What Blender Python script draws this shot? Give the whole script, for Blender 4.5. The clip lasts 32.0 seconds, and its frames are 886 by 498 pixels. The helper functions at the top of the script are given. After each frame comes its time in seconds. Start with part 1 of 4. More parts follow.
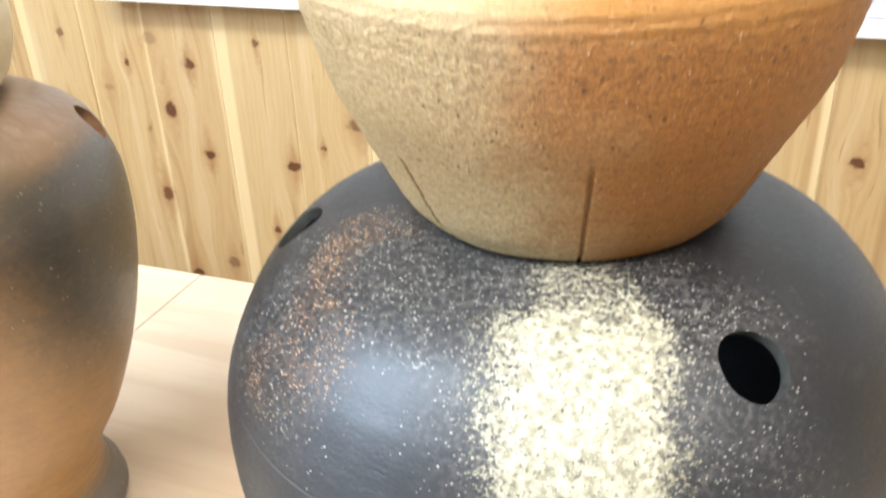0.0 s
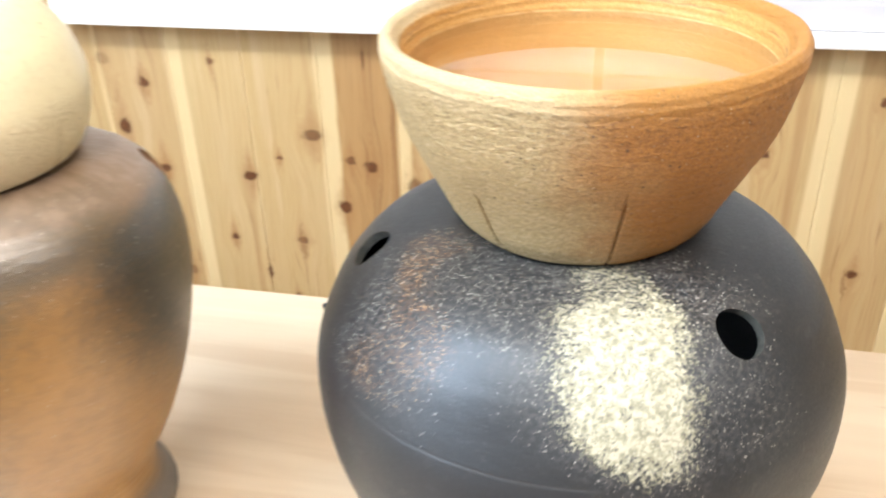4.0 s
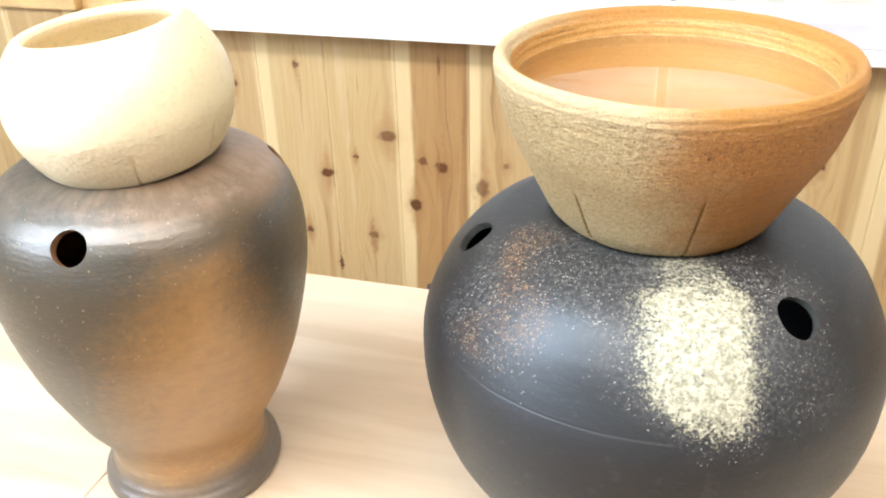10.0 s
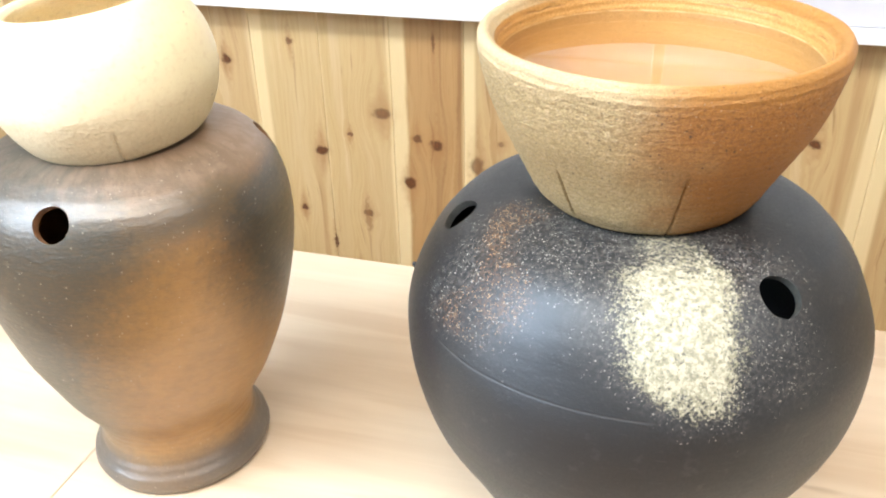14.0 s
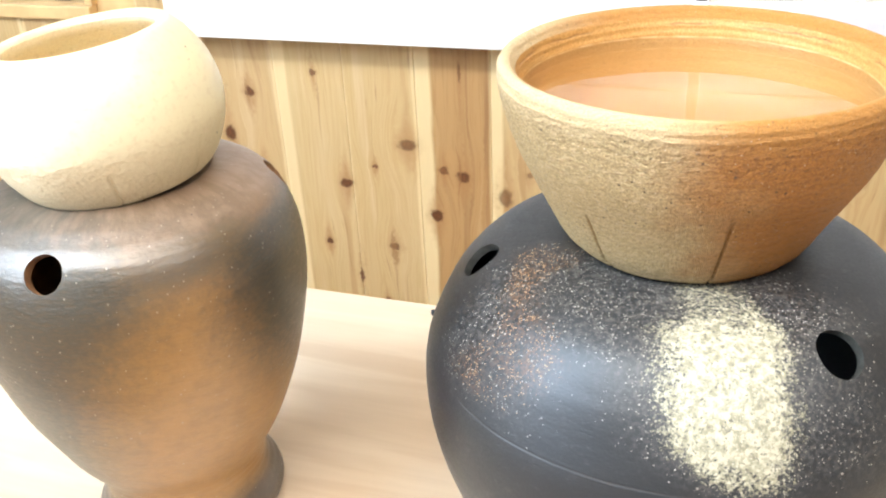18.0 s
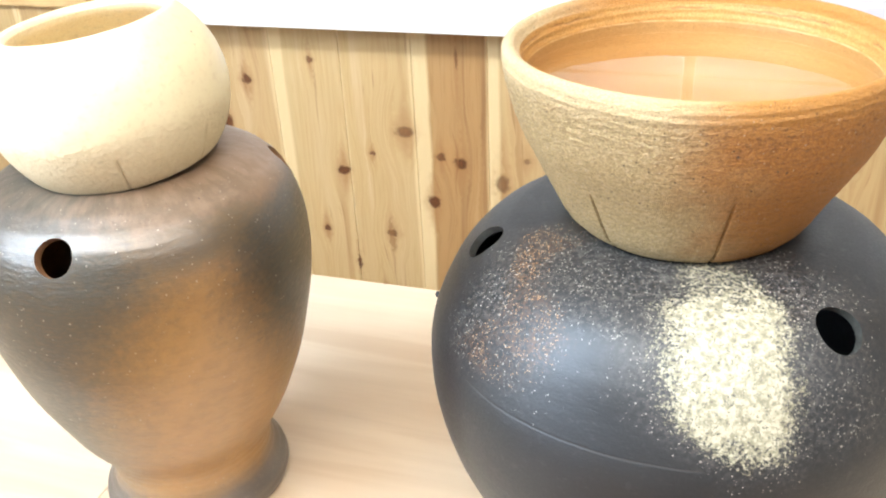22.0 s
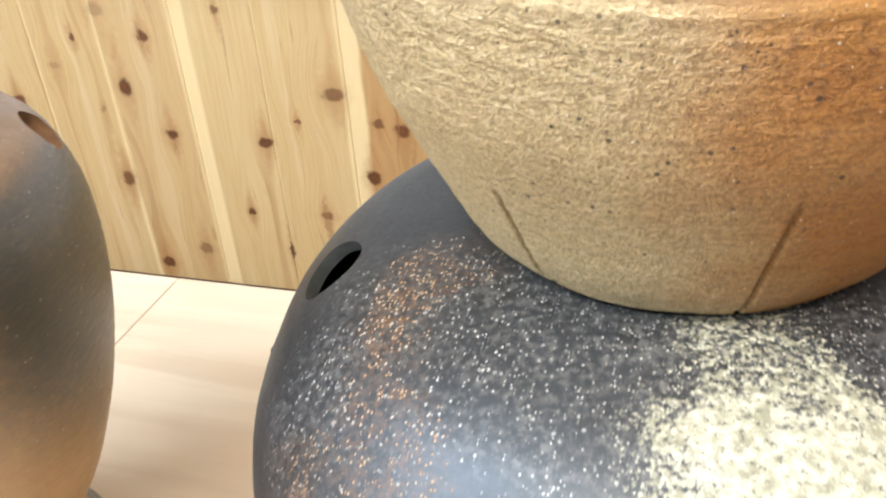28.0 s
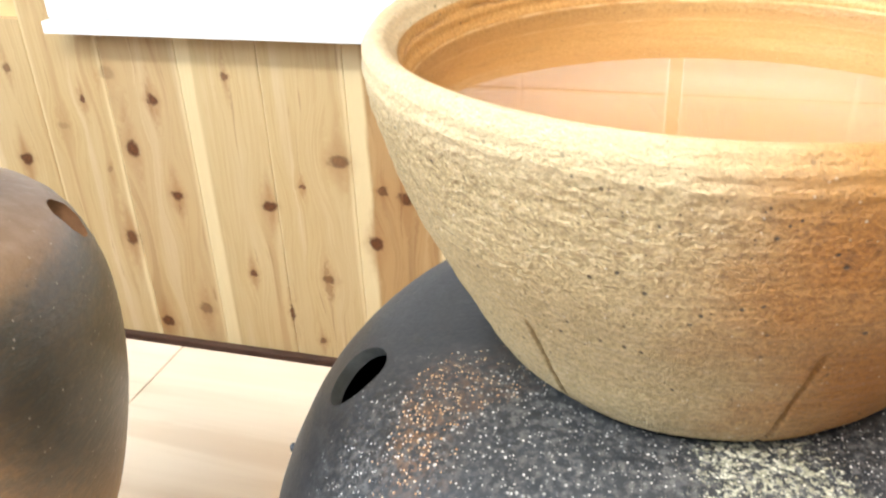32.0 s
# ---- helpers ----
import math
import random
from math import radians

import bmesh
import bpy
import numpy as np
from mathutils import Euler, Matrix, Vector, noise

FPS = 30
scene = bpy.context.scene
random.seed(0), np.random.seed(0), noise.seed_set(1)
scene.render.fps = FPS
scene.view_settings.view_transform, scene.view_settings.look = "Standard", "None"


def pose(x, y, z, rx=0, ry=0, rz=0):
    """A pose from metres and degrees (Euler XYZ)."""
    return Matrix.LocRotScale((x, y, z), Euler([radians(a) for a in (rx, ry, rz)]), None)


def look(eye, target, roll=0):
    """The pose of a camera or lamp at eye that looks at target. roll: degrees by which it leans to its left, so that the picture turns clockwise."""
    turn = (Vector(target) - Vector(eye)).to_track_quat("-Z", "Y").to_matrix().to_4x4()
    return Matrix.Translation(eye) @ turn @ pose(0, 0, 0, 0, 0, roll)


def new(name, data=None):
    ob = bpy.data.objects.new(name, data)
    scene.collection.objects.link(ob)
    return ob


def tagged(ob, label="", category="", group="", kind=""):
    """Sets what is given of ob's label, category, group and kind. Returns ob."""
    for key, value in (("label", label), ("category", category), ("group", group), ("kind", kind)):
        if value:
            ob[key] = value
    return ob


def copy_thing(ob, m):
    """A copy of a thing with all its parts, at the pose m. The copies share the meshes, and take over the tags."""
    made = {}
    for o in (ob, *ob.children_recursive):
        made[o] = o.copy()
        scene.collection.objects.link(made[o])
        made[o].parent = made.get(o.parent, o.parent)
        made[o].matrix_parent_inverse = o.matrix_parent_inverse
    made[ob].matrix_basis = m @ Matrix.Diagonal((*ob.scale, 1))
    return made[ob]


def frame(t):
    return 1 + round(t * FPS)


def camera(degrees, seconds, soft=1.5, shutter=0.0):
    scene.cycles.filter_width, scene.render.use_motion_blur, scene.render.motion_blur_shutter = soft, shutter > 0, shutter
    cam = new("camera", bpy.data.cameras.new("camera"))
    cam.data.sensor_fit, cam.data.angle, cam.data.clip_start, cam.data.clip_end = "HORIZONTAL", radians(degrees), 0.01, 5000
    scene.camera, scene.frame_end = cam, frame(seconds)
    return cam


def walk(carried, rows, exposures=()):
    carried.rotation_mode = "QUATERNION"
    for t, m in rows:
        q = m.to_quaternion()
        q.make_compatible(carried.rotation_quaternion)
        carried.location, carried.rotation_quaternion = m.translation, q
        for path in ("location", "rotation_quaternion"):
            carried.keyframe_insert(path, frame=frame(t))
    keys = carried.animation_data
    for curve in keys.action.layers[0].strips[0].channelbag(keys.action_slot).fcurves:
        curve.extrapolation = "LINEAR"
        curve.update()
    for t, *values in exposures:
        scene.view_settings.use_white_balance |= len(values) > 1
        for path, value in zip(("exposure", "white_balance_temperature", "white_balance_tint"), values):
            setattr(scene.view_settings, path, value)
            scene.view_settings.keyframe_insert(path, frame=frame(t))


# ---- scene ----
cam = camera(54.6, 32.0, soft=2.1, shutter=0.6)
PATH = [
    (0, (0.0608, 0.0582, 0.7475), (-0.1258, 0.5541, 0.4660), -2.09),
    (0.5, (0.0619, 0.0387, 0.7724), (-0.1190, 0.5422, 0.5009), -1.56),
    (1, (0.0576, 0.0330, 0.7762), (-0.1204, 0.5370, 0.5036), -1.73),
    (1.5, (0.0578, 0.0365, 0.7697), (-0.1385, 0.5312, 0.4927), -2.73),
    (2, (0.0570, 0.0361, 0.7690), (-0.1386, 0.5301, 0.4901), -2.73),
    (2.5, (0.0401, 0.0367, 0.7702), (-0.1394, 0.5380, 0.4937), -2.27),
    (3, (0.0079, 0.0504, 0.7760), (-0.1050, 0.5598, 0.4797), -2.39),
    (3.5, (0.0124, 0.0359, 0.7773), (-0.0833, 0.5421, 0.4697), -2.03),
    (4, (0.0230, -0.0314, 0.8025), (-0.0998, 0.4789, 0.5117), -1.79),
    (4.5, (0.0206, -0.0701, 0.8187), (-0.1261, 0.4320, 0.5248), -1.82),
    (6.5, (0.0176, -0.0894, 0.8275), (-0.1312, 0.4106, 0.5312), -1.43),
    (7, (0.0182, -0.0897, 0.8283), (-0.1336, 0.4136, 0.5391), -1.65),
    (7.5, (0.0189, -0.0918, 0.8282), (-0.1330, 0.4132, 0.5420), -1.79),
    (8, (0.0155, -0.0943, 0.8294), (-0.1398, 0.4097, 0.5432), -2.01),
    (8.5, (0.0124, -0.0947, 0.8285), (-0.1432, 0.4085, 0.5413), -2.19),
    (9, (0.0142, -0.0981, 0.8291), (-0.1400, 0.4053, 0.5413), -2.09),
    (9.5, (0.0129, -0.0986, 0.8296), (-0.1427, 0.4038, 0.5409), -1.91),
    (10, (0.0100, -0.1000, 0.8294), (-0.1428, 0.4034, 0.5409), -1.43),
    (10.5, (0.0132, -0.0998, 0.8302), (-0.1328, 0.4042, 0.5391), -1.33),
    (11, (0.0136, -0.0979, 0.8320), (-0.1380, 0.4032, 0.5390), -1.77),
    (11.5, (0.0160, -0.0988, 0.8307), (-0.1312, 0.4001, 0.5316), -1.19),
    (12, (0.0164, -0.0983, 0.8320), (-0.1299, 0.4008, 0.5328), -1.40),
    (12.5, (0.0170, -0.1006, 0.8327), (-0.1295, 0.3974, 0.5318), -1.41),
    (13, (0.0146, -0.1013, 0.8318), (-0.1347, 0.3947, 0.5290), -1.42),
    (13.5, (0.0177, -0.1011, 0.8316), (-0.1342, 0.3956, 0.5313), -1.52),
    (14, (0.0186, -0.0958, 0.8277), (-0.1330, 0.4004, 0.5262), -1.31),
    (14.5, (0.0186, -0.0870, 0.8279), (-0.1352, 0.4080, 0.5258), -1.42),
    (16.5, (0.0155, -0.0552, 0.8248), (-0.1528, 0.4411, 0.5326), -2.58),
    (17, (0.0143, -0.0560, 0.8255), (-0.1543, 0.4392, 0.5316), -2.16),
    (17.5, (0.0121, -0.0561, 0.8232), (-0.1611, 0.4432, 0.5390), -2.08),
    (18, (0.0143, -0.0565, 0.8183), (-0.1614, 0.4417, 0.5337), -2.87),
    (18.5, (0.0168, -0.0585, 0.8187), (-0.1623, 0.4390, 0.5352), -2.99),
    (19, (0.0153, -0.0626, 0.8186), (-0.1718, 0.4390, 0.5477), -2.62),
    (19.5, (0.0174, -0.0626, 0.8175), (-0.1628, 0.4311, 0.5280), -2.63),
    (20, (0.0160, -0.0613, 0.8192), (-0.1603, 0.4338, 0.5297), -2.77),
    (20.5, (0.0131, -0.0607, 0.8186), (-0.1582, 0.4345, 0.5262), -2.54),
    (21, (0.0129, -0.0630, 0.8202), (-0.1572, 0.4328, 0.5282), -2.74),
    (21.5, (0.0118, -0.0643, 0.8196), (-0.1594, 0.4316, 0.5285), -2.99),
    (22, (0.0106, -0.0657, 0.8187), (-0.1597, 0.4301, 0.5270), -2.94),
    (22.5, (0.0150, -0.0656, 0.8202), (-0.1524, 0.4305, 0.5271), -3.11),
    (23, (0.0164, -0.0664, 0.8204), (-0.1529, 0.4294, 0.5278), -3.21),
    (23.5, (0.0161, -0.0676, 0.8208), (-0.1535, 0.4283, 0.5287), -2.97),
    (24, (0.0131, -0.0681, 0.8186), (-0.1549, 0.4269, 0.5241), -2.79),
    (24.5, (0.0133, -0.0624, 0.8161), (-0.1533, 0.4329, 0.5213), -2.58),
    (26.5, (0.0226, -0.0627, 0.8116), (-0.1454, 0.4282, 0.5102), -3.56),
    (27, (0.0174, -0.0459, 0.8086), (-0.1517, 0.4437, 0.5058), -3.51),
    (27.5, (0.0102, 0.0527, 0.7790), (-0.1496, 0.5465, 0.4780), -3.52),
    (28, (0.0015, 0.1239, 0.7358), (-0.1569, 0.6115, 0.4242), -4.24),
    (28.5, (0.0011, 0.1317, 0.7368), (-0.1519, 0.6299, 0.4394), -4.23),
    (29, (0.0012, 0.1298, 0.7468), (-0.1542, 0.6296, 0.4534), -4.12),
    (29.5, (-0.0012, 0.1272, 0.7497), (-0.1550, 0.6266, 0.4547), -3.94),
    (30, (0.0001, 0.1244, 0.7497), (-0.1526, 0.6246, 0.4557), -3.70),
    (30.5, (0.0004, 0.1209, 0.7561), (-0.1511, 0.6260, 0.4699), -2.92),
    (31, (-0.0058, 0.1214, 0.7541), (-0.1638, 0.6264, 0.4711), -2.97),
    (31.5, (-0.0049, 0.1232, 0.7501), (-0.1635, 0.6274, 0.4661), -2.75),
    (32, (-0.0073, 0.1233, 0.7554), (-0.1644, 0.6302, 0.4755), -2.61),
]
EXPOSURES = [(0.0, 0.11), (1.0, 0.12), (2.0, 0.15), (3.0, 0.04), (4.0, 0.08), (9.0, 0.06), (13.0, 0.03), (17.0, 0.07), (19.0, 0.11), (21.0, 0.09), (26.0, 0.07), (28.0, 0.03), (30.0, 0.03), (32.0, 0.06)]
walk(cam, [(t, look(eye, target, roll)) for t, eye, target, roll in PATH], EXPOSURES)

# ---- world and lights ----
world = bpy.data.worlds.new("world")
scene.world = world
world.use_nodes = True
wn = world.node_tree.nodes
sky = wn.new("ShaderNodeTexSky")
sky.sky_type, sky.sun_disc = "NISHITA", False
sky.sun_elevation, sky.sun_rotation = radians(40), radians(250)
wn["Background"].inputs["Strength"].default_value = 0.12
world.node_tree.links.new(sky.outputs[0], wn["Background"].inputs["Color"])


def area_lamp(name, m, sx, sy, watts, color):
    data = bpy.data.lights.new(name, "AREA")
    data.shape, data.size, data.size_y, data.energy, data.color = "RECTANGLE", sx, sy, watts, color
    ob = new(name, data)
    ob.matrix_world = m
    return ob


# daylight in the window of the west wall, and the ceiling panel's tubes
area_lamp("window_daylight", look((-1.97, -1.15, 1.80), (-1.0, -1.02, 1.48)), 1.52, 1.0, 78, (0.75, 0.865, 1.0))
LAMPS = ((-0.05, -0.72, 35, (1.0, 0.90, 0.80)), (-1.10, -0.60, 40, (0.74, 0.87, 1.0)), (0.98, -0.30, 20, (1.0, 0.94, 0.87)))
for lamp_x, lamp_y, watts, tint in LAMPS:
    area_lamp("ceiling_light_tube", look((lamp_x, lamp_y, 2.325), (lamp_x, lamp_y + 0.001, 0)), 1.0, 0.11, watts, tint)

TABLE = 0.366     # height of the table top
WALL = 1.0        # front of the panelling
JAR = (0.0, 0.350)
BOWL = (0.0, 0.3567)   # the bowl stands a little behind the jar's axis
JAR_B = (-0.327, 0.334)


# ---- node helpers ----
def node_material(name):
    m = bpy.data.materials.new(name)
    m.use_nodes = True
    return m, m.node_tree.nodes["Principled BSDF"], Nodes(m.node_tree)


class Nodes:
    def __init__(self, tree):
        self.tree = tree

    def add(self, kind, **settings):
        n = self.tree.nodes.new("ShaderNode" + kind)
        for key, value in settings.items():
            if key == "operation":
                n.operation = value
            elif key == "data_type":
                n.data_type = value
            elif key == "feature":
                n.feature = value
            elif key == "noise_dimensions":
                n.noise_dimensions = value
            elif key == "interpolation_type":
                n.interpolation_type = value
            elif key == "blend_type":
                n.blend_type = value
        return n

    def put(self, value, socket):
        if hasattr(value, "is_linked"):
            self.tree.links.new(value, socket)
        elif value is not None:
            socket.default_value = value

    def math(self, op, a, b=None, c=None):
        n = self.add("Math", operation=op)
        for v, s in zip((a, b, c), n.inputs):
            self.put(v, s)
        return n.outputs[0]

    def vmath(self, op, a, b=None):
        n = self.add("VectorMath", operation=op)
        self.put(a, n.inputs[0])
        if b is not None:
            self.put(b, n.inputs[1])
        return n.outputs["Value"] if op in ("LENGTH", "DOT_PRODUCT", "DISTANCE") else n.outputs["Vector"]

    def step(self, x, low, high, a=0.0, b=1.0):
        n = self.add("MapRange", interpolation_type="SMOOTHSTEP")
        for v, k in ((x, "Value"), (low, "From Min"), (high, "From Max"), (a, "To Min"), (b, "To Max")):
            self.put(v, n.inputs[k])
        return n.outputs["Result"]

    def bend(self, x, points):
        """A value that runs straight from point to point, (x, value), and is level outside them."""
        out = points[0][1]
        for (x0, v0), (x1, v1) in zip(points, points[1:]):
            n = self.add("MapRange")
            for v, k in ((x, "Value"), (x0, "From Min"), (x1, "From Max"), (0.0, "To Min"), (v1 - v0, "To Max")):
                self.put(v, n.inputs[k])
            out = self.math("ADD", out, n.outputs["Result"])
        return out

    def turning_gloss(self, shader, amount, upright):
        """Fine throwing marks round the upright axis stretch the gloss."""
        n = self.add("Tangent")
        n.direction_type, n.axis = "RADIAL", "Z"
        self.tree.links.new(n.outputs[0], shader.inputs["Tangent"])
        shader.inputs["Anisotropic"].default_value = amount
        shader.inputs["Anisotropic Rotation"].default_value = 0.25 if upright else 0.0

    def mix(self, t, a, b, blend="MIX"):
        n = self.add("Mix", data_type="RGBA", blend_type=blend)
        self.put(t, n.inputs[0])
        for v, s in ((a, n.inputs[6]), (b, n.inputs[7])):
            self.put((*v, 1.0) if isinstance(v, tuple) and len(v) == 3 else v, s)
        return n.outputs[2]

    def noise(self, vec, scale, detail=3.0, rough=0.55, distort=0.0):
        n = self.add("TexNoise")
        self.put(vec, n.inputs["Vector"])
        n.inputs["Scale"].default_value = scale
        n.inputs["Detail"].default_value = detail
        n.inputs["Roughness"].default_value = rough
        n.inputs["Distortion"].default_value = distort
        return n.outputs["Fac"]

    def cells(self, vec, scale):
        """Random value and distance of the cells of a Voronoi pattern."""
        n = self.add("TexVoronoi")
        self.put(vec, n.inputs["Vector"])
        n.inputs["Scale"].default_value = scale
        r = self.add("SeparateColor")
        self.tree.links.new(n.outputs["Color"], r.inputs[0])
        return r.outputs[0], r.outputs[1], n.outputs["Distance"]

    def object_place(self):
        return self.add("TexCoord").outputs["Object"]

    def world_place(self):
        return self.add("NewGeometry").outputs["Position"]

    def xyz(self, vec):
        n = self.add("SeparateXYZ")
        self.put(vec, n.inputs[0])
        return n.outputs

    def vec(self, x, y, z):
        n = self.add("CombineXYZ")
        for v, s in zip((x, y, z), n.inputs):
            self.put(v, s)
        return n.outputs[0]

    def prop(self, name):
        n = self.tree.nodes.new("ShaderNodeAttribute")
        n.attribute_type, n.attribute_name = "OBJECT", name
        return n.outputs["Fac"]

    def bump(self, shader, height, strength, distance):
        n = self.add("Bump")
        n.inputs["Strength"].default_value = strength
        n.inputs["Distance"].default_value = distance
        self.put(height, n.inputs["Height"])
        self.tree.links.new(n.outputs[0], shader.inputs["Normal"])

    def azimuth(self, place):
        """Degrees round the upright axis of the object, and its height."""
        x, y, z = self.xyz(place)
        return self.math("DEGREES", self.math("ARCTAN2", y, x)), z


# ---- materials ----
def plain(name, color, rough=0.5, metal=0.0, var=0.12, scale=30.0, bump=0.1):
    m, s, n = node_material(name)
    p = n.object_place()
    f = n.noise(p, scale, 5)
    g = n.noise(p, scale * 9, 2)
    c = n.mix(n.step(f, 0.3, 0.7), tuple(v * (1 - var) for v in color), tuple(min(1, v * (1 + var)) for v in color))
    s.inputs["Roughness"].default_value, s.inputs["Metallic"].default_value = rough, metal
    n.put(c, s.inputs["Base Color"])
    if bump:
        n.bump(s, n.math("ADD", f, n.math("MULTIPLY", g, 0.4)), bump, 0.002)
    return m


# knots of the panelling: x, z, half width, half height, darkness
KNOTS = [
    (-0.504, 0.308, 0.011, 0.009, 1.0), (-0.404, 0.375, 0.016, 0.010, 0.75), (-0.540, 0.474, 0.005, 0.007, 0.8),
    (-0.365, 0.269, 0.011, 0.011, 1.0), (-0.542, 0.207, 0.007, 0.006, 1.0), (-0.434, 0.210, 0.010, 0.007, 0.8),
    (-0.635, 0.311, 0.010, 0.009, 1.0), (-0.688, 0.373, 0.011, 0.013, 1.0), (-0.645, 0.440, 0.009, 0.009, 1.0),
    (-0.323, 0.333, 0.011, 0.010, 1.0), (-0.720, 0.242, 0.011, 0.013, 0.9), (-0.746, 0.436, 0.006, 0.007, 1.0),
    (-0.858, 0.347, 0.011, 0.010, 1.0), (-0.692, 0.112, 0.012, 0.009, 1.0), (-0.625, 0.142, 0.011, 0.011, 0.6),
    (-0.494, 0.151, 0.004, 0.014, 0.9), (-0.454, 0.112, 0.006, 0.005, 0.8), (-0.456, 0.338, 0.004, 0.004, 0.9),
    (-0.729, 0.341, 0.004, 0.006, 0.4), (-0.702, 0.471, 0.014, 0.010, 0.35), (-0.785, 0.398, 0.010, 0.006, 0.3),
    (-0.351, 0.341, 0.008, 0.007, 0.8), (-0.262, 0.307, 0.012, 0.016, 0.7), (-0.227, 0.344, 0.006, 0.006, 0.6),
    (0.310, 0.228, 0.008, 0.007, 1.0), (0.180, 0.386, 0.009, 0.008, 1.0), (0.304, 0.457, 0.008, 0.008, 1.0),
    (-0.324, 0.484, 0.003, 0.016, 0.7), (-0.770, 0.572, 0.003, 0.008, 0.8), (-0.849, 0.472, 0.006, 0.008, 0.7),
]


def panelling_material():
    m, s, n = node_material("knotty_cedar_panelling")
    wx, wy, wz = n.xyz(n.world_place())
    lx, ly, lz = n.xyz(n.object_place())
    core, ring, field, heart = 0.0, 0.0, 0.0, 0.0
    bend = n.math("MULTIPLY", n.math("SUBTRACT", n.noise(n.world_place(), 90, 4), 0.5), 0.015)
    bend2 = n.math("MULTIPLY", n.math("SUBTRACT", n.noise(n.vmath("ADD", n.world_place(), (3.0, 1.0, 2.0)), 90, 3), 0.5), 0.011)
    ux, uz = n.math("ADD", wx, bend), n.math("ADD", wz, bend2)
    for x, z, a, b, dark in KNOTS:
        dx = n.math("MULTIPLY", n.math("SUBTRACT", ux, x), 1 / a)
        dz = n.math("MULTIPLY", n.math("SUBTRACT", uz, z), 1 / b)
        d = n.math("SQRT", n.math("MULTIPLY_ADD", dx, dx, n.math("MULTIPLY", dz, dz)))
        core = n.math("MAXIMUM", core, n.step(d, 0.50, 1.08, dark, 0.0))
        heart = n.math("MAXIMUM", heart, n.step(d, 0.2, 0.95, 1.0, 0.0))
        ring = n.math("MAXIMUM", ring, n.step(n.math("MULTIPLY_ADD", n.math("ABSOLUTE", dx), 0.85, n.math("MULTIPLY", n.math("ABSOLUTE", dz), 0.26)), 0.3, 1.8, dark, 0.0))
        push = n.math("MULTIPLY", dx, n.step(n.math("MULTIPLY_ADD", dx, dx, n.math("MULTIPLY", n.math("MULTIPLY", dz, dz), 0.16)), 0.0, 14.0, -0.62 * a, 0.0))
        field = n.math("ADD", field, push)
    seed = n.prop("seed")
    gx = n.math("ADD", wx, field)
    grain = n.vec(n.math("MULTIPLY", gx, 1.0), seed, n.math("MULTIPLY", wz, 0.035))
    coarse = n.noise(grain, 85, 3, 0.6, 0.6)
    fine = n.noise(grain, 420, 2)
    broad = n.noise(n.vec(gx, seed, n.math("MULTIPLY", wz, 0.16)), 13, 3)
    rings = n.math("SINE", n.math("MULTIPLY_ADD", coarse, 34.0, n.math("MULTIPLY", gx, 160.0)))
    tone = n.prop("tone")
    band = n.noise(n.vec(gx, seed, n.math("MULTIPLY", wz, 0.03)), 42, 2, 0.5, 0.3)
    light = n.mix(tone, (0.545, 0.400, 0.195), (0.42, 0.255, 0.108))
    c = n.mix(n.step(rings, 0.0, 1.0, 0.0, 0.34), light, n.mix(tone, (0.44, 0.275, 0.11), (0.29, 0.15, 0.055)))
    c = n.mix(n.step(broad, 0.35, 0.75, 0.0, 0.55), c, n.mix(tone, (0.60, 0.46, 0.26), (0.37, 0.21, 0.085)))
    c = n.mix(n.step(band, 0.54, 0.68, 0.0, 0.68), c, n.mix(tone, (0.43, 0.27, 0.115), (0.22, 0.105, 0.040)))
    c = n.mix(n.step(band, 0.30, 0.42, 0.50, 0.0), c, n.mix(tone, (0.66, 0.53, 0.32), (0.50, 0.34, 0.165)))
    c = n.mix(n.step(fine, 0.5, 0.75, 0.0, 0.25), c, (0.42, 0.25, 0.10))
    # pale sapwood along the edges of a board
    wob = n.math("MULTIPLY", n.math("SUBTRACT", broad, 0.5), 0.012)
    sap = n.math("MAXIMUM", n.step(n.math("SUBTRACT", n.math("ADD", lx, wob), n.prop("sap_left")), -0.003, 0.003, 1.0, 0.0),
                 n.step(n.math("SUBTRACT", n.math("SUBTRACT", 0.1065, n.math("ADD", lx, wob)), n.prop("sap_right")), -0.003, 0.003, 1.0, 0.0))
    c = n.mix(n.math("MULTIPLY", sap, 0.8), c, (0.74, 0.60, 0.34))
    c = n.mix(n.math("MULTIPLY", n.math("MULTIPLY", ring, n.step(coarse, 0.3, 0.62, 0.35, 1.0)), 0.72), c, (0.31, 0.145, 0.050))
    speck = n.noise(n.world_place(), 300, 3)
    c = n.mix(core, c, n.mix(n.math("MULTIPLY", heart, n.step(speck, 0.3, 0.7, 0.3, 1.0)), (0.066, 0.021, 0.007), (0.165, 0.060, 0.018)))
    # thin dark threads of late wood
    thread = n.noise(n.vec(gx, n.math("ADD", seed, 7.0), n.math("MULTIPLY", wz, 0.05)), 150, 2, 0.5, 0.4)
    c = n.mix(n.math("MULTIPLY", n.step(thread, 0.66, 0.74, 0.0, 0.55), n.step(sap, 0.0, 1.0, 1.0, 0.2)), c, (0.24, 0.115, 0.042))
    n.put(c, s.inputs["Base Color"])
    s.inputs["Roughness"].default_value = 0.48
    n.bump(s, n.math("ADD", rings, fine), 0.12, 0.001)
    return m


